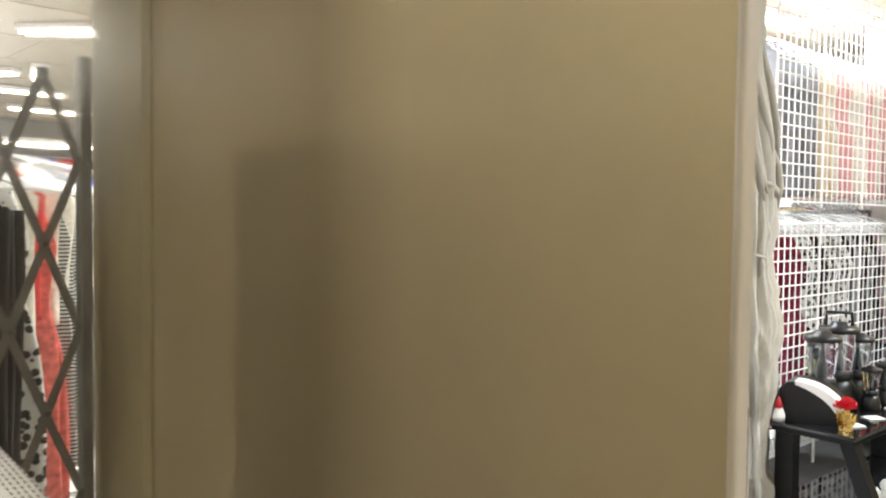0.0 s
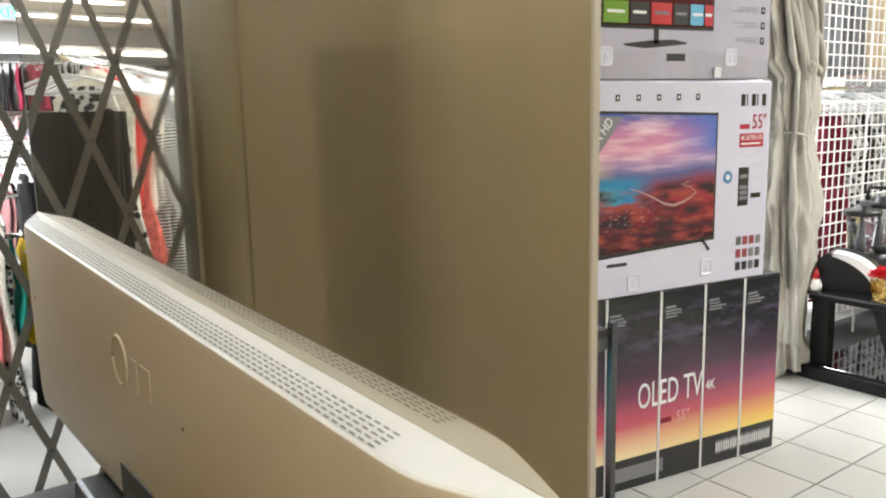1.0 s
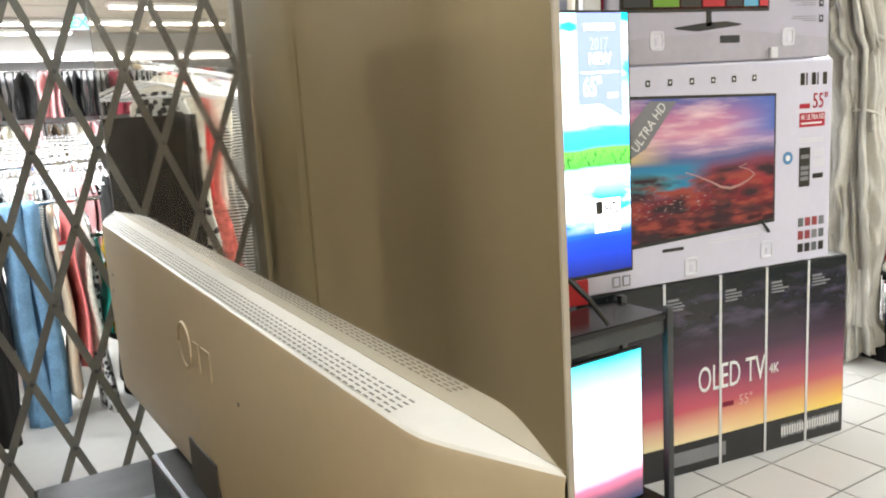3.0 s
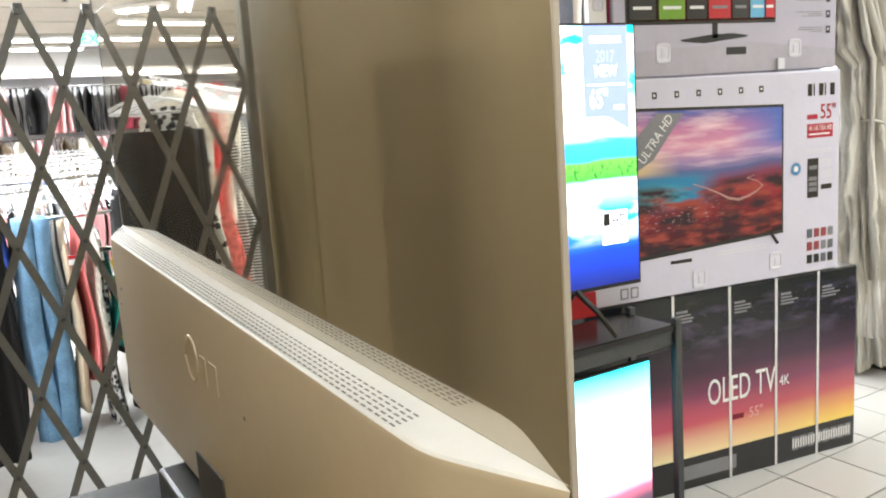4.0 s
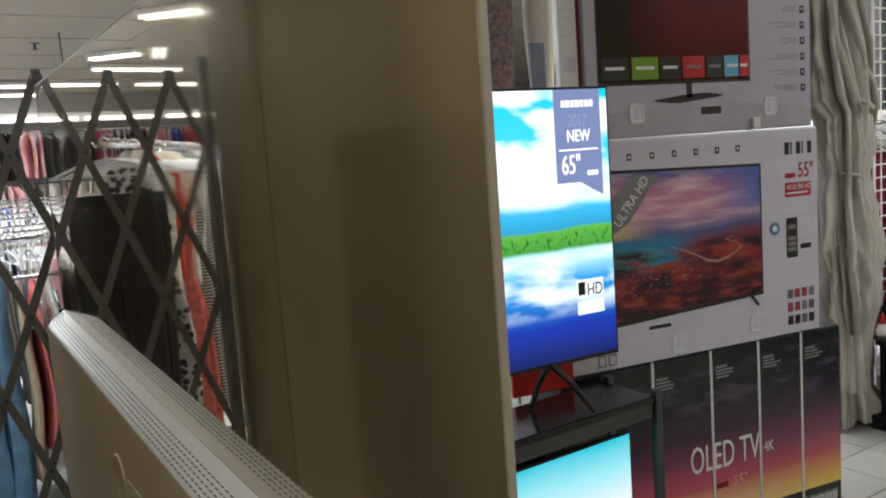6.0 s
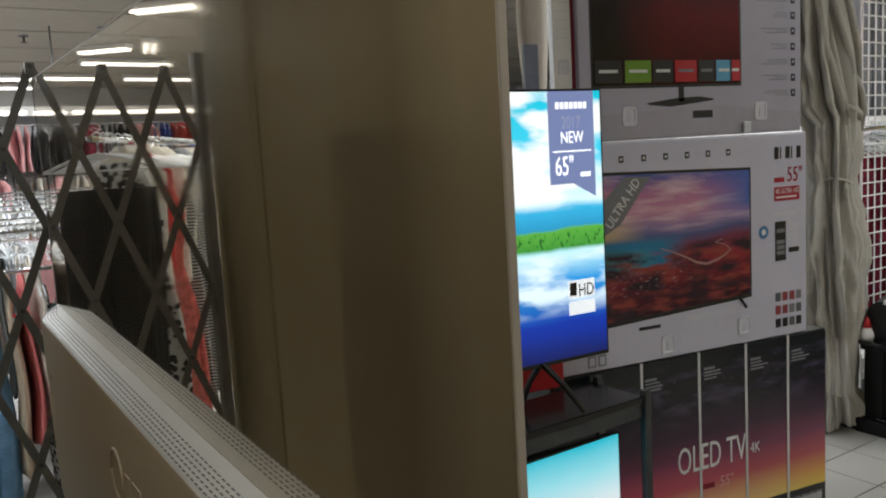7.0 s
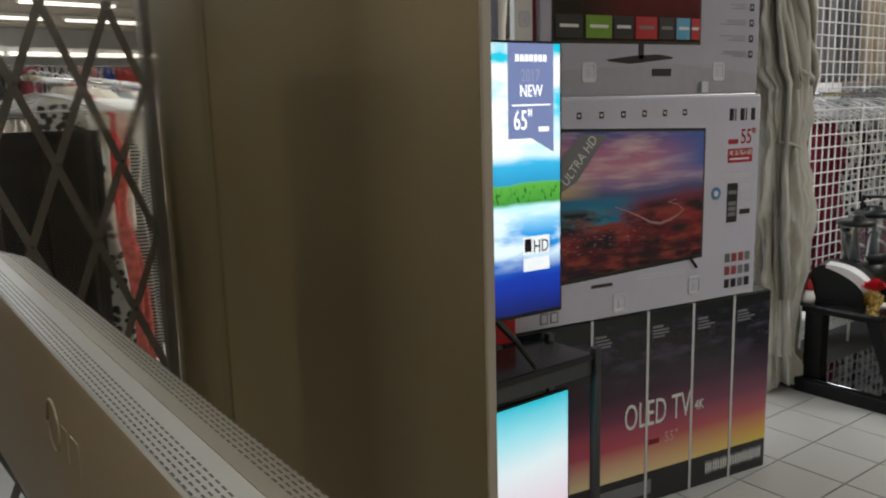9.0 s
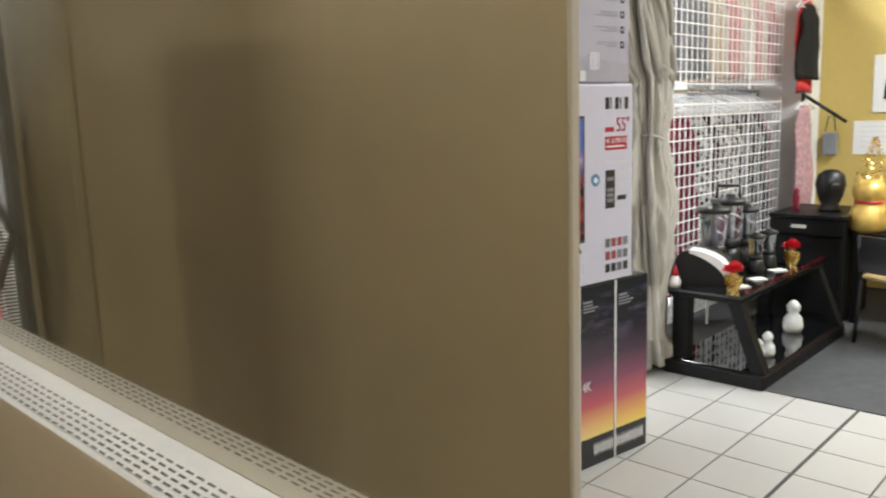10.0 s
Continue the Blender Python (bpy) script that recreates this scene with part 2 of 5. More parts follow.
def tv_back():
    """Polished bronze sheet: a tinted mirror with fine brushing and wiped smears."""
    m = mat("polished_bronze_back", (0.615, 0.562, 0.47), 0.03, 1.0, vary=0.05, scale=2.0)
    nt = m.node_tree
    b = nt.nodes["Principled BSDF"]
    co = nt.nodes.new("ShaderNodeTexCoord")
    smear = mask_noise(nt, co.outputs["Object"], 3.2, 0.5, 0.75, 6, (1, 1, 2.2))
    fine = mask_noise(nt, co.outputs["Object"], 90, 0.3, 0.8, 3, (1, 3, 0.3))
    r = nt.nodes.new("ShaderNodeMath")
    r.operation = "MULTIPLY_ADD"
    r.inputs[1].default_value, r.inputs[2].default_value = 0.06, 0.012
    nt.links.new(smear, r.inputs[0])
    r2 = nt.nodes.new("ShaderNodeMath")
    r2.operation = "MULTIPLY_ADD"
    r2.inputs[1].default_value = 0.012
    nt.links.new(fine, r2.inputs[0])
    nt.links.new(r.outputs[0], r2.inputs[2])
    nt.links.new(r2.outputs[0], b.inputs["Roughness"])
    wiped = mask_noise(nt, co.outputs["Object"], 9.0, 0.35, 0.75, 3, (2.2, 1, 0.9))
    dust = nt.nodes.new("ShaderNodeMapRange")
    dust.inputs[3].default_value, dust.inputs[4].default_value = 0.95, 0.91
    nt.links.new(wiped, dust.inputs[0])
    nt.links.new(dust.outputs[0], b.inputs["Metallic"])
    # fine brushing scatters part of the reflection widely
    soft = nt.nodes.new("ShaderNodeBsdfPrincipled")
    soft.inputs["Base Color"].default_value = (0.60, 0.53, 0.42, 1)
    soft.inputs["Metallic"].default_value, soft.inputs["Roughness"].default_value = 0.85, 0.26
    share = nt.nodes.new("ShaderNodeMapRange")
    share.inputs[3].default_value, share.inputs[4].default_value = 0.05, 0.07
    nt.links.new(wiped, share.inputs[0])
    mx = nt.nodes.new("ShaderNodeMixShader")
    nt.links.new(share.outputs[0], mx.inputs[0])
    nt.links.new(b.outputs[0], mx.inputs[1])
    nt.links.new(soft.outputs[0], mx.inputs[2])
    nt.links.new(mx.outputs[0], nt.nodes["Material Output"].inputs["Surface"])
    return m


M["tv_back"] = tv_back()
M["tv_housing"] = mat("satin_gold_plastic", (0.54, 0.45, 0.33), 0.45, 0.1, vary=0.05, scale=5, bump=0.03, bump_scale=400)
M["tv_housing_top"] = mat("satin_silver_plastic", (0.66, 0.64, 0.6), 0.35, 0.2, vary=0.05, scale=8)
M["vent"] = mat("vent_slot_dark", (0.15, 0.14, 0.13), 0.6)
M["edge"] = mat("pale_satin_edge", (0.42, 0.38, 0.335), 0.5, 0.3, vary=0.05)
M["rim"] = mat("bronze_rim", (0.13, 0.122, 0.13), 0.7, 0.0, vary=0.05)


def cloth(name, color, vary=0.2, scale=8, rough=0.9):
    return mat(name, color, rough, vary=vary, scale=scale, bump=0.35, bump_scale=220, spec=0.2)


M["denim"] = cloth("blue_denim", (0.16, 0.30, 0.45), 0.35, 10)
M["brown_cloth"] = cloth("brown_cloth", (0.10, 0.07, 0.045))
M["black_cloth"] = cloth("black_cloth", (0.016, 0.015, 0.015))
M["beige_cloth"] = cloth("beige_cloth", (0.62, 0.50, 0.36), 0.08)
M["coral_cloth"] = cloth("coral_cloth", (0.78, 0.22, 0.22), 0.12)
M["white_cloth"] = cloth("cream_lace_cloth", (0.66, 0.62, 0.54), 0.3, 40)
M["teal_cloth"] = cloth("teal_cloth", (0.01, 0.20, 0.16))
M["mustard_cloth"] = cloth("mustard_cloth", (0.72, 0.45, 0.02))
M["red_lace"] = cloth("red_lace_cloth", (0.55, 0.13, 0.11), 0.6, 40)
M["red_cloth"] = cloth("red_cloth", (0.55, 0.05, 0.05), 0.2)
M["pink_cloth"] = cloth("pink_cloth", (0.68, 0.36, 0.36), 0.15)
M["blue_cloth"] = cloth("royal_blue_cloth", (0.03, 0.08, 0.42), 0.2)
M["grey_cloth"] = cloth("grey_cloth", (0.24, 0.25, 0.27), 0.2)
M["maroon_cloth"] = cloth("maroon_cloth", (0.20, 0.02, 0.04), 0.3)


def patterned(name, ca, cb, scale, stretch=(1, 1, 1), wave=False):
    m = bpy.data.materials.new(name)
    m.use_nodes = True
    nt = m.node_tree
    b = nt.nodes["Principled BSDF"]
    b.inputs["Roughness"].default_value = 0.9
    co, mp, ramp = nt.nodes.new("ShaderNodeTexCoord"), nt.nodes.new("ShaderNodeMapping"), nt.nodes.new("ShaderNodeValToRGB")
    mp.inputs["Scale"].default_value = stretch
    nt.links.new(co.outputs["Object"], mp.inputs[0])
    if wave:
        tx = nt.nodes.new("ShaderNodeTexWave")
        tx.bands_direction = "Z"
        tx.inputs["Scale"].default_value, tx.inputs["Distortion"].default_value = scale, 0.6
    else:
        tx = nt.nodes.new("ShaderNodeTexVoronoi")
        tx.inputs["Scale"].default_value = scale
    nt.links.new(mp.outputs[0], tx.inputs["Vector"])
    el = ramp.color_ramp.elements
    el[0].position, el[1].position = 0.42, 0.5
    el[0].color, el[1].color = (*ca, 1), (*cb, 1)
    nt.links.new(tx.outputs[0], ramp.inputs[0])
    nt.links.new(ramp.outputs[0], b.inputs["Base Color"])
    return m


M["zebra"] = patterned("black_white_print_cloth", (0.02, 0.02, 0.02), (0.62, 0.62, 0.6), 30)
M["stripe"] = patterned("black_white_striped_cloth", (0.03, 0.03, 0.03), (0.42, 0.42, 0.40), 20, wave=True)
M["pink_knit"] = mat("dusty_pink_knit", (0.42, 0.25, 0.27), 0.9, vary=0.5, scale=30, bump=0.4, bump_scale=150)
M["floral"] = patterned("pink_floral_cloth", (0.5, 0.2, 0.2), (0.72, 0.62, 0.57), 7)


# ---- mesh helpers ----
def mesh_of(name, bm, material, smooth=False):
    me = bpy.data.meshes.new(name)
    bmesh.ops.recalc_face_normals(bm, faces=bm.faces[:])
    bm.to_mesh(me)
    bm.free()
    me.materials.append(material)
    if smooth:
        for p in me.polygons:
            p.use_smooth = True
    return me


def part(name, bm, material, parent=None, label="", smooth=False, at=None):
    ob = new(name, mesh_of(name, bm, material, smooth))
    ob.parent = parent
    if at is not None:
        ob.matrix_basis = at
    if label:
        tagged(ob, label)
    return ob


def thing(name, m, label, category, group="", kind=""):
    ob = new(name)
    ob.empty_display_size = 0.05
    ob.matrix_basis = m
    return tagged(ob, label, category, group, kind)


def add_box(bm, x0, x1, y0, y1, z0, z1, bevel=0.0):
    vs = [bm.verts.new((x, y, z)) for x in (x0, x1) for y in (y0, y1) for z in (z0, z1)]
    fs = [bm.faces.new([vs[i] for i in f]) for f in ((0, 1, 3, 2), (4, 6, 7, 5), (0, 4, 5, 1), (2, 3, 7, 6), (0, 2, 6, 4), (1, 5, 7, 3))]
    if bevel:
        es = list({e for f in fs for e in f.edges})
        bmesh.ops.bevel(bm, geom=es, offset=bevel, segments=2, affect="EDGES", profile=0.5)
    return bm


def box(x0, x1, y0, y1, z0, z1, bevel=0.0):
    return add_box(bmesh.new(), x0, x1, y0, y1, z0, z1, bevel)


def add_tube(bm, pts, r, seg=8, cap=True):
    """A round bar along points; r may be a list."""
    pts = [Vector(p) for p in pts]
    rings = []
    for i, p in enumerate(pts):
        d = (pts[min(i + 1, len(pts) - 1)] - pts[max(i - 1, 0)]).normalized()
        a = d.cross(Vector((0, 0, 1)))
        if a.length < 0.05:
            a = d.cross(Vector((0, 1, 0)))
        a.normalize()
        b = d.cross(a)
        rad = r[i] if isinstance(r, (list, tuple)) else r
        rings.append([bm.verts.new(p + rad * (math.cos(k * 2 * math.pi / seg) * a + math.sin(k * 2 * math.pi / seg) * b)) for k in range(seg)])
    for q, w in zip(rings, rings[1:]):
        for k in range(seg):
            bm.faces.new((q[k], q[(k + 1) % seg], w[(k + 1) % seg], w[k]))
    if cap:
        bm.faces.new(rings[0])
        bm.faces.new(rings[-1][::-1])
    return bm


def tube(pts, r, seg=8):
    return add_tube(bmesh.new(), pts, r, seg)


def lathe(profile, seg=24, squash=1.0):
    """Turned shape from (radius, height) pairs."""
    bm = bmesh.new()
    rings = [[bm.verts.new((max(r, 1e-4) * math.cos(k * 2 * math.pi / seg), squash * max(r, 1e-4) * math.sin(k * 2 * math.pi / seg), z)) for k in range(seg)] for r, z in profile]
    for q, w in zip(rings, rings[1:]):
        for k in range(seg):
            bm.faces.new((q[k], q[(k + 1) % seg], w[(k + 1) % seg], w[k]))
    bm.faces.new(rings[0][::-1])
    bm.faces.new(rings[-1])
    return bm


def quad_uv(name, corners, material, parent, label=""):
    """A flat picture with coordinates from its lower left to its upper right."""
    bm = bmesh.new()
    uv = bm.loops.layers.uv.new("UVMap")
    f = bm.faces.new([bm.verts.new(c) for c in corners])
    for l, c in zip(f.loops, ((0, 0), (1, 0), (1, 1), (0, 1))):
        l[uv].uv = c
    me = bpy.data.meshes.new(name)
    bm.to_mesh(me)
    bm.free()
    me.materials.append(material)
    ob = new(name, me)
    ob.parent = parent
    return tagged(ob, label) if label else ob


def lettering(name, text, size, material, parent, m, label="", squeeze=1.0):
    """Printed letters as a mesh, standing upright and facing -y."""
    cu = bpy.data.curves.new(name, "FONT")
    cu.body, cu.size, cu.extrude, cu.resolution_u = text, size, 0.0004, 3
    tmp = new(name, cu)
    me = bpy.data.meshes.new_from_object(tmp.evaluated_get(bpy.context.evaluated_depsgraph_get()))
    bpy.data.objects.remove(tmp)
    me.materials.clear()
    me.materials.append(material)
    ob = new(name, me)
    ob.parent = parent
    ob.matrix_basis = m @ pose(0, 0, 0, 90) @ Matrix.Diagonal((squeeze, 1, 1, 1))
    return tagged(ob, label) if label else ob


def bars(rows, y, material, name, parent, thick=0.0006):
    """Unreadable small print: plain bars (x0, x1, z0, z1)."""
    bm = bmesh.new()
    for x0, x1, z0, z1 in rows:
        add_box(bm, x0, x1, y - thick, y, z0, z1)
    ob = part(name, bm, material, parent)
    ob["kind"] = "stuff"
    return ob


# ---- the large structure ----
floor = thing("floor", Matrix(), "pale square ceramic tile floor with dark joints", "floor", kind="structure")
bm = box(-9, 9, -5, 13.4, -0.12, -0.006)
part("floor_bed", bm, M["floor_base"], floor, at=S(0, 0))
bm = box(-9, 9, 0.9, 13.4, -0.006, 0.0)
shop_floor = part("floor_shop", bm, M["concrete"], None, at=S(0, 0))
tagged(shop_floor, "smooth pale grey shop floor beyond the gate", "floor", kind="structure")
bm = box(1.02, 9, -5, 0.9, -0.006, 0.004, 0.002)
tagged(part("carpet", bm, M["carpet"], None, at=S(0, 0)), "dark grey low-pile carpet beside the tiles", "carpet", kind="structure")

wall_left = thing("wall_left", Matrix(), "tan side wall with its shaded stretch painted darker, feathered edge", "wall", kind="structure")
# the dark stretch towards the column is shade put into the paint
part("wall_face", box(-3.85, -3.575, -5, 0.5, 0, CEIL), M["shade_painted_wall"], wall_left, at=S(0, 0))
column = part("column", box(-3.95, -3.56, 0.5, 0.94, 0, CEIL, 0.04), M["column"], wall_left, "yellow painted column at the end of the gate, darkened for shade", at=S(0, 0))
w = part("wall_back", box(-3.85, 9, -5.15, -5, 0, CEIL), M["yellow_wall"], None, at=S(0, 0))
tagged(w, "plain yellow painted back wall", "wall", kind="structure")
w = part("wall_right", box(3.95, 4.1, -5, 1.0, 0, CEIL), M["yellow_wall"], None, at=S(0, 0))
tagged(w, "yellow painted wall with posters", "wall", kind="structure")
w = part("pillar", box(3.5, 3.95, 0.59, 1.0, 0, CEIL, 0.01), M["white_wall"], None, at=S(0, 0))
tagged(w, "white painted pillar beside the yellow wall", "pillar", kind="structure")
for nm, b4 in (("wall_far", (-9, 9, 13.1, 13.25)), ("wall_west", (-9.1, -8.95, 0.9, 13.4)), ("wall_east", (8.95, 9.1, -5, 13.4)), ("wall_stub", (-9, -3.85, 0.8, 0.94))):
    tagged(part(nm, box(*b4, 0, CEIL), M["shop_wall"], None, at=S(0, 0)), "white painted shop wall", "wall", kind="structure")

bm = box(-9, 9, -5, 13.4, CEIL, CEIL + 0.1)
for i in range(16):
    add_box(bm, -9, 9, -4.9 + i * 1.22, -4.88 + i * 1.22, CEIL - 0.008, CEIL)
for i in range(15):
    add_box(bm, -8.7 + i * 1.22, -8.68 + i * 1.22, -5, 13.4, CEIL - 0.007, CEIL)
tagged(part("ceiling", bm, M["ceiling"], None, at=S(0, 0)), "off-white suspended tile ceiling", "ceiling", kind="structure")

strip = thing("ceiling_light", S(*LIGHTS[0][:2], CEIL - 0.012), "lit fluorescent strip light on the ceiling", "ceiling light", "ceiling strip lights")
part("light_body", box(-0.66, 0.66, -0.09, 0.09, -0.05, 0.0, 0.008), M["white_wall"], strip)
for y in (-0.045, 0.045):
    part("light_tube", tube([(-0.62, y, -0.066), (0.62, y, -0.066)], 0.014), M["tube"], strip, "glowing fluorescent tube", True)
# a fixture for every lamp above, the unseen fill lamps included
for u, v, _, turn in LIGHTS[1:]:
    copy_thing(strip, S(u, v, CEIL - 0.012, turn))
for u, v, turn, size in ((-5.03, 8.03, 48, 0.5), (-5.45, 7.7, 105, 0.6), (-4.9, 5.35, 48, 0.5), (-5.6, 9.2, 0, 0.9), (-1.8, 11.2, 0, 0.9), (-1.8, 12.5, 0, 0.9), (-5.2, 11.0, 0, 0.9), (-6.6, 11.0, 0, 0.9)):
    copy_thing(strip, S(u, v, CEIL - 0.012, turn) @ Matrix.Diagonal((size, 1, 1, 1)))

sprinkler = thing("sprinkler", S(-3.05, 2.3, CEIL - 0.008), "small dark fire sprinkler head on the ceiling", "sprinkler", "sprinklers")
part("sprinkler_plate", lathe([(0.045, -0.012), (0.05, 0.0)]), M["grey_print"], sprinkler)
part("sprinkler_head", lathe([(0.03, -0.07), (0.032, -0.064), (0.01, -0.06), (0.012, -0.012)]), M["black_plastic"], sprinkler)
for u, v in ((-3.5, 4.4), (-1.375, 6.89), (-2.02, 7.6)):
    copy_thing(sprinkler, S(u, v, CEIL - 0.008))
exit_sign = thing("exit_sign", S(-1.86, 6.97, 2.47), "small lit green exit sign hanging from the ceiling", "exit sign")
part("sign_case", box(-0.16, 0.16, -0.02, 0.02, 0.02, 0.18, 0.006), M["table_print"], exit_sign)
lettering("sign_letters", "EXIT", 0.15, M["exit"], exit_sign, pose(-0.145, -0.0215, 0.045), "glowing green letters", 0.95)
part("sign_rod", tube([(0, 0, 0.18), (0, 0, CEIL - 2.472)], 0.008), M["gate"], exit_sign)


# ---- the folding gate ----
gate = thing("folding_gate", S(0, 0.84), "grey steel accordion security gate drawn across the passage", "gate")
PITCH, TOP, RISE = 0.195, 1.965, 0.245
LEFT, RIGHT = -3.50, -2.23


def gate_bar(u0, z0, u1, z1, y, name="gate_bar"):
    d = Vector((u1 - u0, 0, z1 - z0))
    n = Vector((-d.z, 0, d.x)).normalized() * 0.0125
    bm = bmesh.new()
    vs = []
    for s in (0, 1):
        p = Vector((u0, y, z0)) + d * s
        for off, dy in ((n, -0.004), (-n, -0.004), (-n * 0.7, 0.006), (n * 0.7, 0.006)):
            vs.append(bm.verts.new(p + off + Vector((0, dy, 0))))
    for k in range(4):
        bm.faces.new((vs[k], vs[(k + 1) % 4], vs[4 + (k + 1) % 4], vs[4 + k]))
    bm.faces.new(vs[:4])
    bm.faces.new(vs[4:][::-1])
    return part(name, bm, M["gate"], gate)


tops = [-2.815 + PITCH * k for k in range(-3, 4)]
slope = RISE / (PITCH / 2)
RIVET = mesh_of("rivet", tube([(0, -0.018, 0), (0, 0.018, 0)], 0.008, 6), M["dark_metal"])
for k in range(-14, 18):
    for lean, y in ((1, -0.008), (-1, 0.008)):
        u_top = -2.815 + PITCH * k
        u0, z0, u1, z1 = u_top, TOP, u_top + lean * (TOP - 0.06) / slope, 0.06
        # trim to the gate's two ends
        lo, hi = LEFT, RIGHT
        if max(u0, u1) <= lo or min(u0, u1) >= hi:
            continue
        a, b = (u0, z0), (u1, z1)
        for edge_u, keep in ((lo, 1), (hi, -1)):
            pa, pb = a, b
            if (pa[0] - edge_u) * keep < 0:
                t_ = (edge_u - pa[0]) / (pb[0] - pa[0])
                a = (edge_u, pa[1] + t_ * (pb[1] - pa[1]))
            if (pb[0] - edge_u) * keep < 0:
                t_ = (edge_u - pa[0]) / (pb[0] - pa[0])
                b = (edge_u, pa[1] + t_ * (pb[1] - pa[1]))
        gate_bar(a[0], a[1], b[0], b[1], y)
for k in range(0, 8):
    for j in range(0, 9):
        u = LEFT + 0.0 + (k + 0.5 * (j % 2)) * PITCH - (LEFT + 2.815) % PITCH
        if LEFT < u < RIGHT:
            ob = new("rivet", RIVET)
            ob.parent, ob.location = gate, (u, 0, TOP - j * RISE)
part("gate_post", box(LEFT - 0.028, LEFT + 0.004, -0.025, 0.025, 0.0, 2.02, 0.004), M["gate"], gate, "upright end post of the gate")
part("gate_post", box(RIGHT - 0.005, RIGHT + 0.04, -0.025, 0.025, 0.0, 2.02, 0.004), M["gate"], gate)
for u in tops:
    if LEFT < u < RIGHT:
        part("gate_cap", box(u - 0.014, u + 0.014, -0.014, 0.014, TOP - 0.022, TOP + 0.012, 0.004), M["gate"], gate)

# ---- the large television seen from behind ----
# local x runs along the set from its near end to its far end, local y points to the back
TVL, TV_TOP, TV_BOT = 1.722, 1.858, 0.865
tv = thing("television", pose(-2.562, -1.953, 0, 0, 0, 90 + 10.7), "very thin large television seen from behind, polished bronze back", "television")
part("edge_rim", box(TVL - 0.007, TVL, 0.0, 0.0046, TV_BOT, TV_TOP, 0.0008), M["rim"], tv, "matt bronze edge strip")
part("edge_rim", box(-0.0030, -0.0001, -0.0018, 0.0052, TV_BOT, TV_TOP, 0.0012), M["edge"], tv, "pale satin edge strip")
part("top_rim", box(0.0, TVL, -0.0018, 0.0048, TV_TOP + 0.0001, TV_TOP + 0.0030, 0.001), M["edge"], tv)
part("panel_back", box(0, TVL - 0.0071, 0.0, 0.004, TV_BOT, TV_TOP, 0.0001), M["tv_back"], tv, "mirror-polished bronze back sheet")
part("panel_frame", box(0.0, TVL, -0.0014, -0.0002, TV_BOT, TV_TOP, 0.0004), M["rim"], tv, "thin bronze rim")
part("screen", box(0.006, TVL - 0.006, -0.0026, -0.0016, TV_BOT + 0.006, TV_TOP - 0.006), M["black_glass"], tv, "dark glossy screen")


H_DEEP = 0.060


def housing_top(x):
    """Height of the housing's upper edge on the sheet, climbing towards the far end to fit the camera's view."""
    return 1.251 + 0.046 * x


def housing_depth(x):
    """Depth of the housing: full along the middle, running out to the sheet at both ends with rounded shoulders."""
    e = min(x / 0.14, (TVL - x) / 0.12)
    g = 1 - math.log1p(math.exp(-(e - 1) / 0.09)) * 0.09
    return 0.005 + (H_DEEP - 0.005) * max(g, 0.0)


def housing():
    """Electronics housing on the lower back with a separate top strip."""
    xs = [0.001 + 0.012 * k for k in range(20)] + [0.25 + (TVL - 0.46) * k / 20 for k in range(21)] + [TVL - 0.20 + 0.012 * k for k in range(17)]
    bot = TV_BOT + 0.012
    body, cover = bmesh.new(), bmesh.new()
    rows, lids = [], []
    for x in xs:
        d, top = housing_depth(x), housing_top(x)
        out = top - 0.10 * d
        prof = [(0.0045, bot), (d * 0.5, bot + 0.004), (d - 0.003, bot + 0.03), (d, bot + 0.06), (d + 0.002, (bot + top) / 2), (d + 0.001, out - 0.012), (d - 0.001, out - 0.004)]
        rows.append([body.verts.new((x, y, z)) for y, z in prof])
        lids.append([cover.verts.new((x, y, z)) for y, z in ((d - 0.001, out - 0.004), (d - 0.004, out - 0.0008), (d * 0.5, top - 0.05 * d), (0.0043, top))])
    for a, b in zip(rows, rows[1:]):
        for k in range(len(a) - 1):
            body.faces.new((a[k], a[k + 1], b[k + 1], b[k]))
    for a, b in zip(lids, lids[1:]):
        for k in range(3):
            cover.faces.new((a[k], a[k + 1], b[k + 1], b[k]))
    return body, cover


hb, hc = housing()
house = part("housing", hb, M["tv_housing"], tv, "satin gold plastic housing on the lower back", True)
lid = part("housing_top", hc, M["tv_housing_top"], house, "pale silver perforated top edge")
slots = bmesh.new()
for row in range(5):
    share = 0.42 + 0.115 * row
    x = 0.20
    while x < TVL - 0.035:
        q = []
        for dx, dy in ((0, 0), (0.0105, 0), (0.0105, 0.0024), (0, 0.0024)):
            y = housing_depth(x + dx) * share + dy
            q.append(slots.verts.new((x + dx, y, housing_top(x + dx) - 0.10 * y + 0.0006)))
        slots.faces.new(q)
        x += 0.0155
ob = part("perforation", slots, M["vent"], house)
ob["kind"] = "stuff"
# raised badge drawn as a plain ring and two plain blocks
badge = bmesh.new()
add_tube(badge, [(0.93 + 0.036 * math.cos(a), H_DEEP + 0.002, 1.162 + 0.040 * math.sin(a)) for a in [k * math.pi / 12 for k in range(25)]], 0.0030, 6)
part("badge_ring", badge, M["tv_housing"], house, "raised ring in the housing's own gold", True)
part("badge_block", box(0.845, 0.878, H_DEEP - 0.002, H_DEEP + 0.0029, 1.130, 1.180, 0.001), M["tv_housing"], house)
part("badge_block", box(0.785, 0.828, H_DEEP - 0.002, H_DEEP + 0.0029, 1.130, 1.180, 0.001), M["tv_housing"], house)
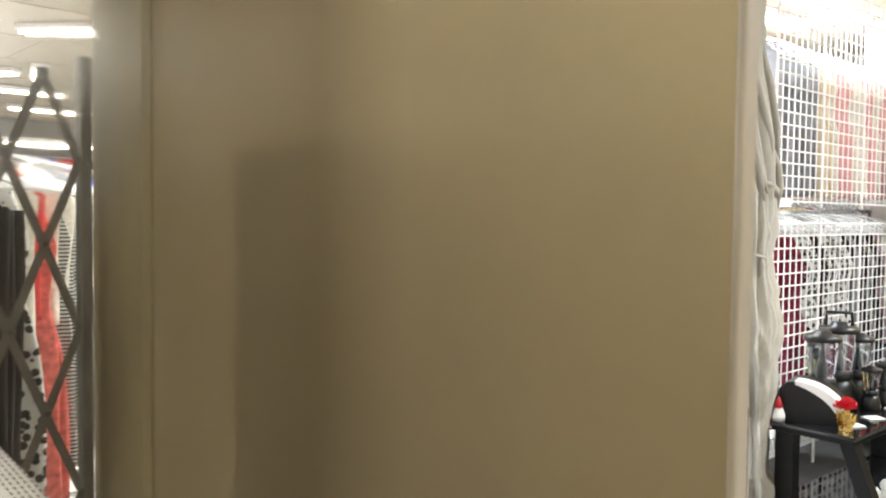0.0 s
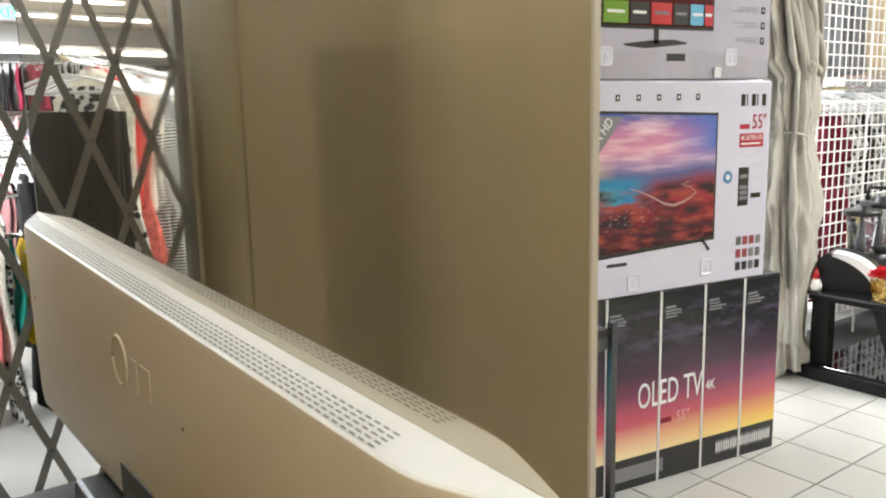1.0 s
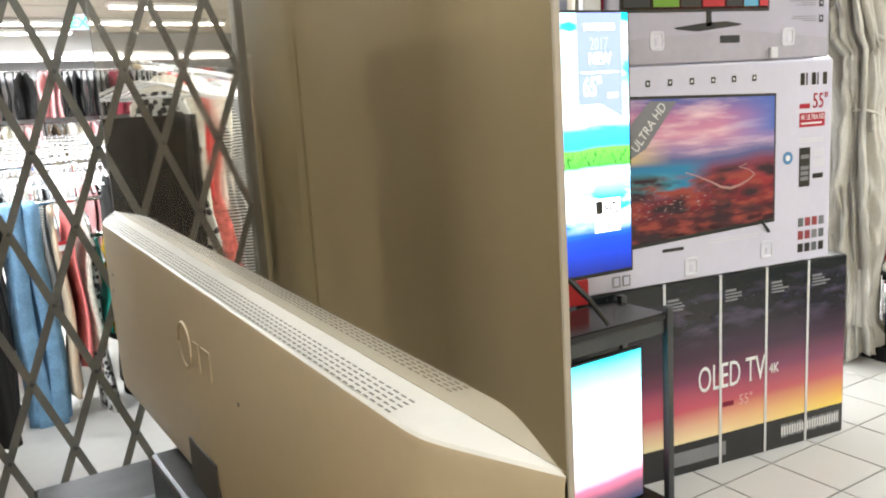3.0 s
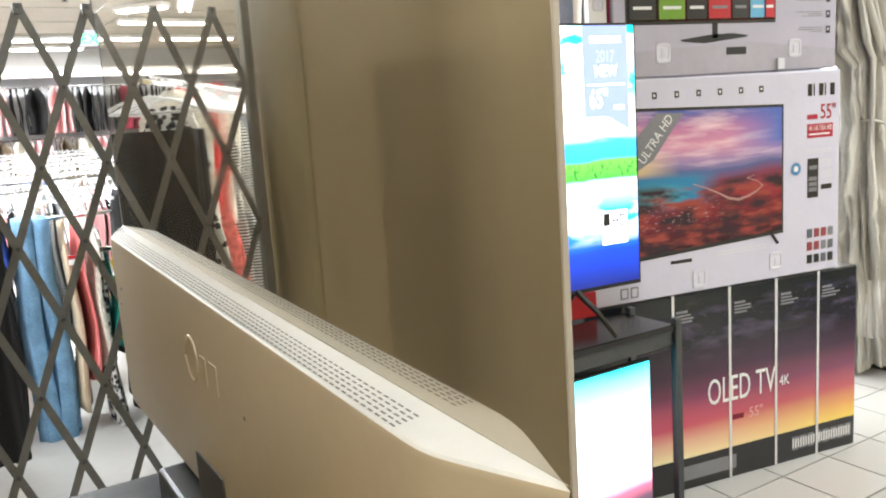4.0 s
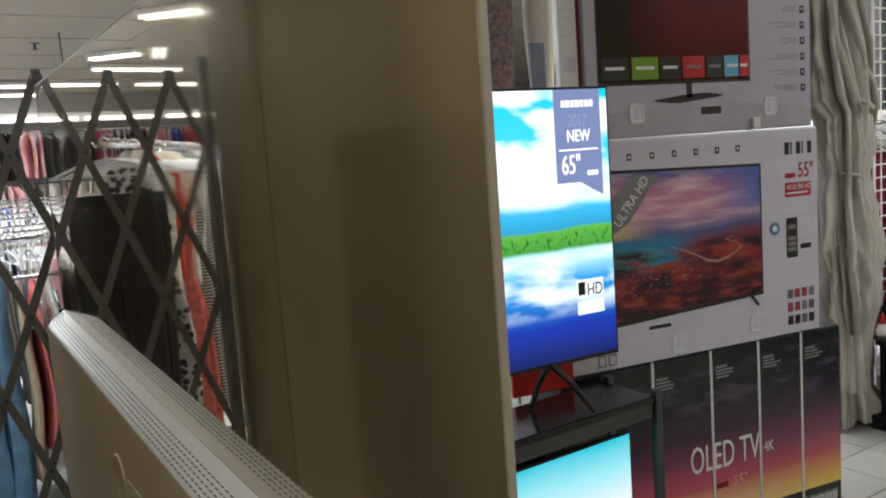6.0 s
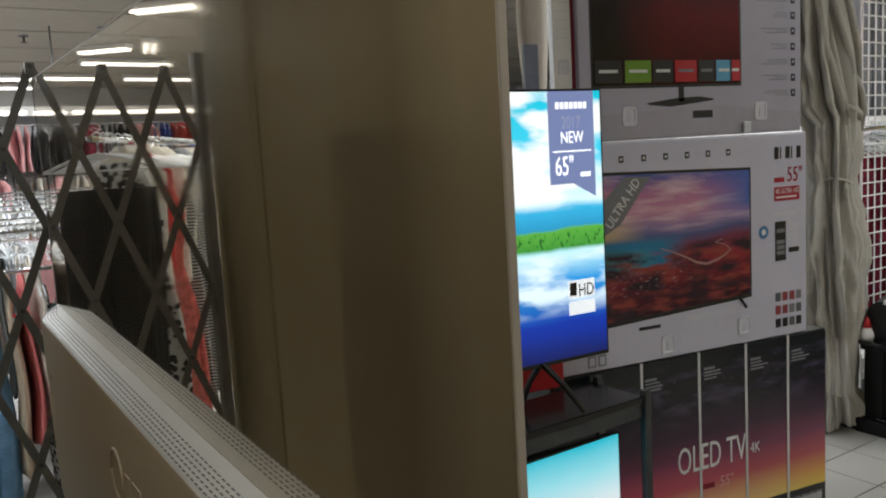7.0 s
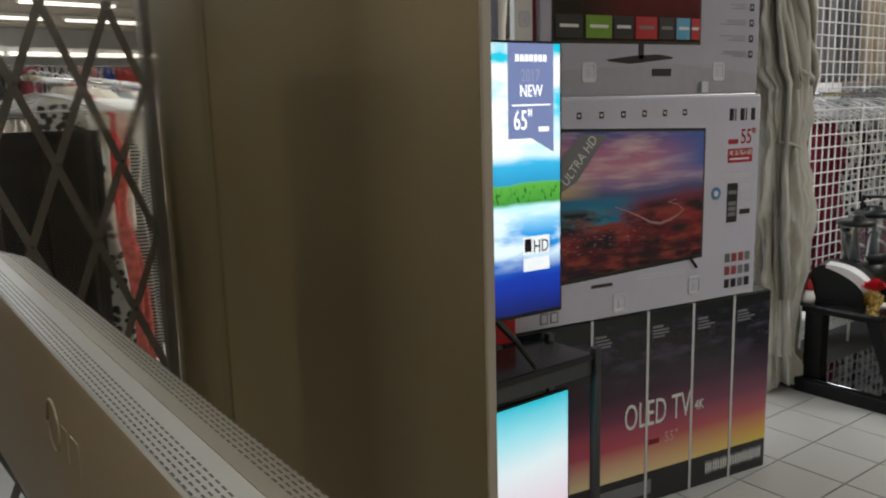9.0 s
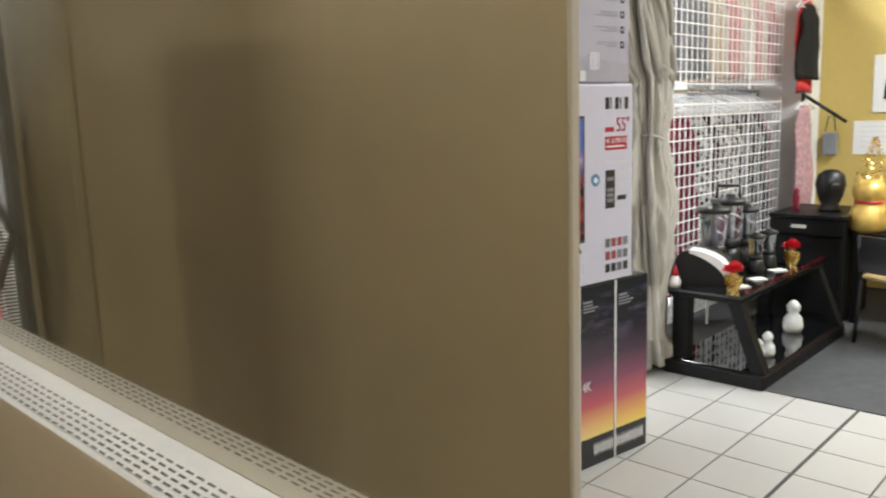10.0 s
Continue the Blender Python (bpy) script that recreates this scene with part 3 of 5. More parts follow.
# thin dark plate on the housing: the cable recess's shade as colour
part("cable_recess", box(0.82, 0.98, H_DEEP - 0.002, H_DEEP + 0.0035, 0.885, 0.975, 0.002), M["recess"], house, "dark plate for the shade in the cable recess")
for x, z in ((1.52, 1.2), (1.54, 1.16), (0.66, 1.13)):
    part("screw", lathe([(0.004, 0), (0.004, 0.001)], 8), M["vent"], house, at=pose(x, H_DEEP + 0.0015, z, -90))
part("stand_neck", box(0.55, 1.17, 0.0, 0.10, 0.772, 0.885, 0.01), M["dark_metal"], tv, "dark metal stand")
part("stand_foot", box(0.50, 1.22, -0.13, 0.13, 0.762, 0.775, 0.004), M["dark_metal"], tv)

table = thing("tv_table", tv.matrix_basis.copy(), "black wooden table under the large television", "table")
part("tabletop", box(-0.1, 1.45, -0.26, 0.30, 0.725, 0.76, 0.006), M["black_wood"], table)
part("table_rim", box(-0.1, 1.452, -0.262, 0.302, 0.70, 0.724, 0.003), M["dark_metal"], table, "dark metal rim")
for x in (-0.06, 1.40):
    for y in (-0.22, 0.26):
        part("table_leg", box(x - 0.03, x + 0.03, y - 0.03, y + 0.03, 0, 0.70, 0.004), M["black_wood"], table)
part("lower_shelf", box(-0.03, 1.37, -0.2, 0.24, 0.2, 0.225, 0.003), M["black_wood"], table)

# ---- stacked television cartons ----
FY = 0.0


def carton_shell(name, x0, x1, z0, z1, depth, material, label):
    t = thing(name, pose(x0, FY, z0), label, "carton", "stacked television cartons")
    w_, h_ = x1 - x0, z1 - z0
    part("carton_body", box(0, w_, 0, depth, 0, h_ - 0.003, 0.006), material, t)
    part("flap", box(0.004, w_ - 0.004, 0.004, depth / 2 - 0.002, h_ - 0.0028, h_, 0.001), material, t)
    part("flap", box(0.004, w_ - 0.004, depth / 2 + 0.002, depth - 0.004, h_ - 0.0028, h_, 0.001), material, t)
    return t


def handle(parent, x, z, s=0.038):
    """Clear hand-hole insert: a rounded rim, a shallow well and a finger tab."""
    bm = bmesh.new()
    ring = [(math.copysign(abs(math.cos(a)) ** 0.4, math.cos(a)), math.copysign(abs(math.sin(a)) ** 0.4, math.sin(a))) for a in [2 * math.pi * (k + 0.5) / 24 for k in range(24)]]
    loops = [[bm.verts.new((x + px * s * g * 0.9, y, z + pz * s * g)) for px, pz in ring] for g, y in ((1.0, -0.0004), (0.97, -0.003), (0.72, -0.003), (0.66, -0.0012))]
    for q, w in zip(loops, loops[1:]):
        for k in range(24):
            bm.faces.new((q[k], q[(k + 1) % 24], w[(k + 1) % 24], w[k]))
    bm.faces.new(loops[-1])
    h = part("carry_handle", bm, M["handle_film"], parent, "clear white plastic hand-hole insert")
    part("finger_tab", box(x - s * 0.22, x + s * 0.22, -0.0028, -0.0013, z - s * 0.42, z + s * 0.30, 0.0004), M["carton_grey"], h)


# bottom carton: black with a night-sky and sunset print
oled = carton_shell("tv_carton", -1.36, 0.0, 0.0, 0.81, 0.2, M["carton_black"], "black printed television carton with sunset picture, on the floor")
pic, nt, b, ramp, sep, mp = picture("sunset_print", [(0.0, (0.85, 0.62, 0.10)), (0.10, (0.72, 0.34, 0.10)), (0.22, (0.48, 0.10, 0.12)), (0.36, (0.20, 0.045, 0.10)), (0.52, (0.05, 0.02, 0.045)), (0.7, (0.015, 0.012, 0.02)), (1.0, (0.008, 0.012, 0.014))], 2.0, 0.05)
vec = mp.outputs[0]
col = mix_in(nt, ramp.outputs[0], (0.60, 0.08, 0.16), times(nt, band(nt, sep.outputs[0], -1, 0.0, 0.25, 0.8), band(nt, sep.outputs[1], -0.2, 0.08, 0.14, 0.4)))
col = mix_in(nt, col, (0.9, 0.75, 0.45), times(nt, band(nt, sep.outputs[0], -1, -0.5, 0.3, 1.0), band(nt, sep.outputs[1], -1, -0.5, 0.02, 0.2)))
stars = times(nt, mask_noise(nt, vec, 70, 0.66, 0.76, 3, (2, 1, 1)), band(nt, sep.outputs[1], 0.6, 0.8, 0.88, 1.0))
milky = times(nt, mask_noise(nt, vec, 4, 0.5, 0.8, 8, (1.6, 2.6, 1)), band(nt, sep.outputs[1], 0.55, 0.78, 0.84, 0.98))
col = mix_in(nt, col, (0.15, 0.12, 0.21), milky)
col = mix_in(nt, col, (0.32, 0.32, 0.42), stars)
finish(pic, nt, b, col)
quad_uv("printed_picture", [(0.006, -0.0008, 0.135), (1.354, -0.0008, 0.135), (1.354, -0.0008, 0.804), (0.006, -0.0008, 0.804)], pic, oled, "printed sunset under a starry sky")
OX = 1.36
lettering("printed_title", "OLED TV", 0.155, M["white_print"], oled, pose(OX - 0.805, -0.0018, 0.335), "white printed title", 0.56)
lettering("printed_title_small", "4K", 0.062, M["white_print"], oled, pose(OX - 0.432, -0.0018, 0.35), "", 0.75)
lettering("printed_size", '55"', 0.062, M["pink_cloth"], oled, pose(OX - 0.595, -0.0018, 0.245), "", 0.9)
bars([(OX - 0.68, OX - 0.62, 0.25, 0.272)], -0.0008, M["maroon_cloth"], "small_print", oled)
gl = []
random.seed(3)
for cx in (-0.95, -0.665, -0.425, -0.2):
    for r_ in range(4):
        gl.append((OX + cx, OX + cx + (0.055 if r_ == 0 else random.uniform(0.06, 0.10)), 0.735 - r_ * 0.013, 0.742 - r_ * 0.013 - (0 if r_ else -0.003)))
bars(gl, -0.0008, M["grey_print"], "small_print", oled)
bars([(OX - 0.36 + k * 0.043, OX - 0.325 + k * 0.043, 0.045 + 0.002 * (k % 2), 0.105) for k in range(8)], -0.0008, M["grey_print"], "spec_label", oled)
bars([(OX - 0.358 + k * 0.0145, OX - 0.351 + k * 0.0145, 0.055, 0.095) for k in range(23)], -0.0016, M["white_print"], "spec_bars", oled)
part("gradient_badge", box(OX - 0.70, OX - 0.672, -0.0014, -0.0004, 0.345, 0.40), M["orange_print"], oled)
part("kraft_mark", box(OX - 0.93, OX - 0.66, -0.0014, -0.0004, 0.04, 0.10), M["grey_print"], oled)
for x in (-0.965, -0.69, -0.45, -0.222):
    s_ = bmesh.new()
    add_box(s_, OX + x - 0.006, OX + x + 0.006, -0.003, -0.0012, 0.0, 0.813)
    add_box(s_, OX + x - 0.006, OX + x + 0.006, -0.003, 0.203, 0.8105, 0.813)
    part("strap", s_, M["strap"], oled, "white plastic strap")

# middle carton: white with a picture of a television
viz = carton_shell("tv_carton", -1.47, -0.112, 0.8135, 1.640, 0.17, M["carton_grey"], "white printed television carton with canyon picture, between two others")
VX, VZ = 1.47, -0.8135


def vp(x, z, y=-0.0009):
    return (x + VX, y, z + VZ)


bez = bmesh.new()
for q in ([(-1.335, 0.955), (-0.413, 0.997), (-0.413, 1.512), (-1.335, 1.54)],):
    f = [bez.verts.new(vp(x, z, -0.0006)) for x, z in q]
    g = [bez.verts.new(vp(x, z, -0.0002)) for x, z in q]
    bez.faces.new(f)
    for k in range(4):
        bez.faces.new((f[k], f[(k + 1) % 4], g[(k + 1) % 4], g[k]))
part("printed_bezel", bez, M["black_print"], viz)
pic, nt, b, ramp, sep, mp = picture("canyon_print", [(0.0, (0.03, 0.012, 0.02)), (0.12, (0.10, 0.015, 0.03)), (0.36, (0.30, 0.03, 0.05)), (0.50, (0.22, 0.05, 0.10)), (0.58, (0.10, 0.12, 0.28)), (0.64, (0.30, 0.22, 0.42)), (0.76, (0.62, 0.28, 0.40)), (0.88, (0.50, 0.20, 0.36)), (1.0, (0.10, 0.14, 0.42))], 3.0, 0.10, detail=7)
vec = mp.outputs[0]
u_, v_ = sep.outputs[0], sep.outputs[1]
water = times(nt, band(nt, u_, -1, -0.5, 0.52, 0.66), band(nt, v_, 0.30, 0.40, 0.54, 0.60))
col = mix_in(nt, ramp.outputs[0], (0.03, 0.22, 0.42), water)
col = mix_in(nt, col, (0.06, 0.42, 0.50), times(nt, band(nt, u_, -1, -0.5, 0.35, 0.5), band(nt, v_, 0.34, 0.40, 0.46, 0.52)))
rock = times(nt, mask_noise(nt, vec, 5.5, 0.46, 0.60, 4, (1.2, 2.4, 1)), band(nt, v_, -0.2, 0.0, 0.40, 0.5))
col = mix_in(nt, col, (0.32, 0.06, 0.055), rock)
shade = times(nt, mask_noise(nt, vec, 3.0, 0.44, 0.60, 5, (1.6, 2.2, 1)), band(nt, v_, -0.2, 0.0, 0.46, 0.52))
col = mix_in(nt, col, (0.035, 0.02, 0.035), shade)
foam = times(nt, mask_noise(nt, vec, 22, 0.58, 0.68, 6, (1.6, 2.6, 1)), times(nt, band(nt, u_, -1, 0, 0.62, 0.72), band(nt, v_, 0.14, 0.2, 0.30, 0.38)))
col = mix_in(nt, col, (0.34, 0.20, 0.24), foam)
cloud = times(nt, mask_noise(nt, vec, 4, 0.45, 0.72, 6, (1.0, 4.0, 1)), band(nt, v_, 0.58, 0.66, 0.95, 1.1))
col = mix_in(nt, col, (0.78, 0.55, 0.62), cloud)
col = mix_in(nt, col, (0.09, 0.16, 0.50), times(nt, band(nt, u_, 0.7, 1.0, 2, 3), band(nt, v_, 0.62, 0.75, 1.5, 2)))
col = mix_in(nt, col, (0.70, 0.52, 0.26), times(nt, band(nt, u_, -1, 0.0, 0.2, 0.45), band(nt, v_, 0.55, 0.59, 0.66, 0.74)))
finish(pic, nt, b, col)
quad_uv("printed_picture", [vp(-1.325, 0.972), vp(-0.421, 1.012), vp(-0.421, 1.502), vp(-1.325, 1.528)], pic, viz, "printed picture of a red canyon coast")
# pale river winding through the rocks
riv = bmesh.new()
pts = [(-0.86, 1.235), (-0.80, 1.215), (-0.74, 1.19), (-0.69, 1.165), (-0.64, 1.155), (-0.59, 1.165), (-0.55, 1.18), (-0.52, 1.20), (-0.55, 1.222), (-0.60, 1.235), (-0.56, 1.245)]
rv = []
for i, (x, z) in enumerate(pts):
    wd = 0.0015 + 0.004 * math.exp(-((i - 4) / 2.5) ** 2)
    rv.append((riv.verts.new(vp(x, z + wd, -0.0014)), riv.verts.new(vp(x, z - wd, -0.0014))))
for a, c in zip(rv, rv[1:]):
    riv.faces.new((a[0], a[1], c[1], c[0]))
part("printed_river", riv, M["river"], viz)
tri = bmesh.new()
tri.faces.new([tri.verts.new(vp(x, z, -0.0016)) for x, z in ((-1.12, 1.30), (-1.04, 1.34), (-0.90, 1.506), (-1.02, 1.512), (-1.12, 1.42))])
part("corner_ribbon", tri, M["grey_print"], viz, "grey diagonal ribbon")
lettering("ribbon_letters", "ULTRA HD", 0.052, M["white_print"], viz, pose(*vp(-1.082, 1.325, -0.0022)) @ pose(0, 0, 0, 0, -50), "", 0.85)
for k in range(6):
    x = -1.028 + k * 0.1005
    part("feature_icon", box(x - 0.010 + VX, x + 0.010 + VX, -0.0012, -0.0002, 1.564 + VZ, 1.588 + VZ), M["black_print"], viz)
    part("icon_mark", box(x - 0.005 + VX, x + 0.004 + VX, -0.0018, -0.0013, 1.571 + VZ, 1.581 + VZ), M["white_print"], viz)
# maker's mark as plain upright bars
for k in range(5):
    part("maker_mark", box(-0.287 + k * 0.03 + VX, -0.287 + k * 0.03 + (0.006 if k % 2 else 0.022) + VX, -0.0012, -0.0002, 1.536 + VZ, 1.584 + VZ), M["black_print"], viz)
lettering("printed_size", '55"', 0.085, M["red_print"], viz, pose(*vp(-0.222, 1.443, -0.0016)), "thin red figures", 0.75)
bars([(-0.29 + VX, -0.235 + VX, 1.443 + VZ, 1.462 + VZ)], -0.0008, M["red_print"], "small_print", viz)
part("red_label", box(-0.289 + VX, -0.152 + VX, -0.0012, -0.0002, 1.368 + VZ, 1.424 + VZ), M["red_print"], viz, "red label")
lettering("label_letters", "4K ULTRA HD", 0.030, M["white_print"], viz, pose(*vp(-0.283, 1.397, -0.0018)), "", 0.68)
bars([(-0.28 + VX, -0.17 + VX, 1.379 + VZ, 1.386 + VZ)], -0.0014, M["white_print"], "label_small_print", viz)
part("round_mark", lathe([(0.026, 0), (0.026, 0.0012)], 20), M["blue_print"], viz, "blue round mark", at=pose(*vp(-0.348, 1.249, -0.0002)) @ pose(0, 0, 0, 90))
part("round_mark_ring", lathe([(0.012, 0), (0.012, 0.0006)], 16), M["white_print"], viz, at=pose(*vp(-0.348, 1.249, -0.0016)) @ pose(0, 0, 0, 90))
ph = part("printed_phone", box(-0.286 + VX, -0.228 + VX, -0.0014, -0.0002, 1.125 + VZ, 1.285 + VZ, 0.0004), M["black_print"], viz, "printed dark phone")
bars([(-0.279 + VX, -0.236 + VX, z + VZ, z + 0.016 + VZ) for z in (1.15, 1.172, 1.194, 1.24)], -0.0015, M["grey_print"], "phone_rows", viz)
bars([(-0.30 + VX, -0.155 + VX, 1.318 + VZ, 1.322 + VZ), (-0.28 + VX, -0.16 + VX, 1.308 + VZ, 1.312 + VZ)] + [(-0.21 + VX, -0.155 + VX, z + VZ, z + 0.004 + VZ) for z in (1.205, 1.216, 1.227, 1.25, 1.262, 1.273)], -0.0008, M["clear_plastic"], "small_print", viz)
bars([(-0.213 + VX, -0.155 + VX, 1.155 + VZ, 1.175 + VZ)], -0.0008, M["black_print"], "small_print", viz)
APP = ["muted_grey", "muted_red", "muted_red", "grey_print", "muted_red", "muted_red", "grey_print", "muted_grey", "black_print", "black_print", "muted_grey", "black_print"]
for k in range(12):
    x, z = -0.286 + (k % 4) * 0.038, 0.995 - (k // 4) * 0.054
    part("app_tile", box(x + VX, x + 0.028 + VX, -0.0012, -0.0002, z - 0.036 + VZ, z + VZ), M[APP[k]], viz)
for x, z in ((-0.451, 0.885), (-0.833, 0.864)):
    handle(viz, x + VX, z + VZ)
bars([(-0.97 + VX, -0.87 + VX, 0.936 + VZ, 0.949 + VZ)], -0.0008, M["black_print"], "printed_remote", viz)
bars([(-0.75 + VX + k * 0.003, -0.50 + VX, 0.945 + VZ + k * 0.012, 0.949 + VZ + k * 0.012) for k in range(2)], -0.0008, M["clear_plastic"], "small_print", viz)
for x in (-1.20, -1.155):
    part("carton_symbol", box(x + VX, x + 0.035 + VX, -0.0012, -0.0002, 0.83 + VZ, 0.872 + VZ), M["grey_print"], viz)
    part("symbol_inner", box(x + 0.006 + VX, x + 0.029 + VX, -0.0018, -0.0013, 0.836 + VZ, 0.866 + VZ), M["carton_grey"], viz)
part("printed_foot", tube([vp(-0.475, 1.0, -0.001), vp(-0.442, 0.958, -0.001)], 0.007, 4), M["black_print"], viz)
part("printed_foot", tube([vp(-1.25, 0.975, -0.001), vp(-1.28, 0.925, -0.001)], 0.007, 4), M["black_print"], viz)

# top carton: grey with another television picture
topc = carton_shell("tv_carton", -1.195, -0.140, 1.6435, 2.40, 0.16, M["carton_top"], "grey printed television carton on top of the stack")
TX, TZ = 1.195, -1.6435
part("printed_bezel", box(-1.145 + TX, -0.455 + TX, -0.0010, -0.0002, 1.828 + TZ, 2.26 + TZ), M["black_print"], topc)
pic, nt, b, ramp, sep, mp = picture("dark_red_print", [(0.0, (0.03, 0.005, 0.008)), (0.25, (0.09, 0.008, 0.014)), (0.6, (0.15, 0.012, 0.02)), (1.0, (0.05, 0.01, 0.015))], 5, 0.3)
vor = nt.nodes.new("ShaderNodeTexVoronoi")
vor.feature = "DISTANCE_TO_EDGE"
vor.inputs["Scale"].default_value = 12
nt.links.new(mp.outputs[0], vor.inputs["Vector"])
rg = nt.nodes.new("ShaderNodeMapRange")
rg.inputs[1].default_value, rg.inputs[2].default_value = 0.02, 0.08
nt.links.new(vor.outputs[0], rg.inputs[0])
rg.inputs[3].default_value, rg.inputs[4].default_value = 0.4, 0.0
col = mix_in(nt, mix_in(nt, ramp.outputs[0], (0.10, 0.012, 0.018), rg.outputs[0]), (0.012, 0.010, 0.012), band(nt, sep.outputs[0], -1, -0.9, 0.12, 0.5))
finish(pic, nt, b, col)
quad_uv("printed_picture", [(-1.137 + TX, -0.0016, 1.838 + TZ), (-0.463 + TX, -0.0016, 1.838 + TZ), (-0.463 + TX, -0.0016, 2.25 + TZ), (-1.137 + TX, -0.0016, 2.25 + TZ)], pic, topc, "printed dark red picture")
for k, (cm, wd) in enumerate((("black_print", 0.115), ("green_print", 0.115), ("black_print", 0.09), ("netred_print", 0.10), ("black_print", 0.075), ("sky_print", 0.075), ("netred_print", 0.05))):
    x = (-1.13, -1.0, -0.876, -0.775, -0.664, -0.58, -0.512)[k]
    part("app_tile", box(x + TX, x + wd + TX, -0.0026, -0.0018, 1.847 + TZ, 1.925 + TZ), M[cm], topc)
    part("tile_mark", box(x + wd * 0.15 + TX, x + wd * 0.85 + TX, -0.0032, -0.0027, 1.882 + TZ, 1.893 + TZ), M["white_print" if k not in (3, 4) else "grey_print"], topc)
part("printed_stand", box(-0.76 + TX, -0.735 + TX, -0.0012, -0.0002, 1.775 + TZ, 1.828 + TZ), M["black_print"], topc)
ps = bmesh.new()
ps.faces.new([ps.verts.new((x + TX, -0.0012, z + TZ)) for x, z in ((-0.91, 1.772), (-0.895, 1.766), (-0.80, 1.757), (-0.60, 1.776), (-0.59, 1.782), (-0.665, 1.792), (-0.78, 1.787))])
part("printed_base", ps, M["black_print"], topc)
part("printed_remote", box(-0.695 + TX, -0.60 + TX, -0.0012, -0.0002, 1.712 + TZ, 1.740 + TZ, 0.0003), M["black_print"], topc)
fl_ = bmesh.new()
fl_.faces.new([fl_.verts.new((x + TX, -0.0005, z + TZ)) for x, z in ((-1.19, 1.65), (-0.145, 1.65), (-0.145, 1.72), (-0.6, 1.76), (-1.19, 1.73))])
part("printed_tabletop", fl_, M["table_print"], topc, "printed grey table surface")
for x in (-0.357, -0.985):
    handle(topc, x + TX, 1.728 + TZ, 0.036)
rng_ = random.Random(21)
for k in range(8):
    z = 1.795 + k * 0.060
    part("feature_icon", box(-0.196 + TX, -0.174 + TX, -0.0012, -0.0002, z - 0.014 + TZ, z + 0.014 + TZ, 0.0003), M["black_print"], topc)
    part("icon_mark", box(-0.190 + TX, -0.181 + TX, -0.0018, -0.0013, z - 0.004 + TZ, z + 0.007 + TZ), M["carton_top"], topc)
    bars([(-0.215 - rng_.uniform(0.05, 0.16) + TX, -0.215 + TX, z + d_ + TZ, z + d_ + 0.0022 + TZ) for d_ in (-0.008, 0.0, 0.008)], -0.0008, M["grey_print"], "small_print", topc)
tape = part("torn_tape", box(-0.452 + TX, -0.418 + TX, -0.012, -0.001, 1.648 + TZ, 1.69 + TZ, 0.002), M["clear_plastic"], topc)

# narrow white carton with a red edge, standing behind the top one
wc = thing("white_carton", pose(-1.283, 0.02, 1.6435), "narrow white carton with a dark red edge", "carton")
part("carton_body", box(0, 0.075, 0, 0.03, 0, 0.72, 0.003), M["carton_white"], wc)
part("red_edge", box(0.077, 0.087, 0.0, 0.03, 0, 0.72), M["maroon_cloth"], wc)
handle(wc, 0.040, 0.265, 0.026)
bars([(0.012, 0.064, 0.36 + k * 0.03, 0.366 + k * 0.03) for k in range(9)], -0.0008, M["clear_plastic"], "small_print", wc)

# ---- the lit television on its black rack ----
rack = thing("tv_rack", pose(-1.15, -0.265, 0, 0, 0, 10), "black television rack with open shelves and grey posts", "tv rack")
part("top_shelf", box(-1.2, -0.012, 0.0, 0.245, 0.765, 0.79, 0.004), M["black_lacquer"], rack, "glossy black top board")
part("apron", box(-1.2, -0.014, 0.006, 0.03, 0.715, 0.764, 0.003), M["dark_metal"], rack, "dark grey front rail")
part("lower_shelf", box(-1.2, -0.014, 0.0, 0.24, 0.07, 0.095, 0.003), M["black_wood"], rack)
part("back_board", box(-1.2, -0.014, 0.226, 0.24, 0.1, 0.75), M["black_plastic"], rack)
for x in (-1.22, -0.012):
    part("post", box(x, x + 0.028, -0.006, 0.02, 0.0, 0.81, 0.003), M["dark_metal"], rack, "dark grey upright post")
    part("post", box(x, x + 0.028, 0.215, 0.24, 0.0, 0.81, 0.003), M["dark_metal"], rack)


def flat_tv(name, m, w, h, pic, label, feet=True):
    """Local x along the screen, screen facing -y, origin at the lower right corner."""
    t = thing(name, m, label, "television", "lit televisions")
    part("back_case", box(-w + 0.06, -0.06, 0.012, 0.05, 0.05, h - 0.08, 0.012), M["black_plastic"], t)
    part("frame", box(-w, 0, -0.004, 0.014, 0, h, 0.003), M["black_plastic"], t, "thin black frame")
    quad_uv("screen", [(-w + 0.008, -0.0052, 0.014), (-0.008, -0.0052, 0.014), (-0.008, -0.0052, h - 0.008), (-w + 0.008, -0.0052, h - 0.008)], pic, t, "lit screen")
    if feet:
        for x in (-0.27, -w + 0.27):
            bm = tube([(x, 0.0, 0.01), (x + 0.05, -0.04, -0.06), (x + 0.10, -0.075, -0.148)], [0.012, 0.010, 0.008], 6)
            add_tube(bm, [(x, 0.01, 0.01), (x - 0.02, 0.05, -0.06), (x - 0.04, 0.075, -0.148)], [0.012, 0.010, 0.008], 6)
            part("foot", bm, M["black_plastic"], t, "slanting black foot")
    return t


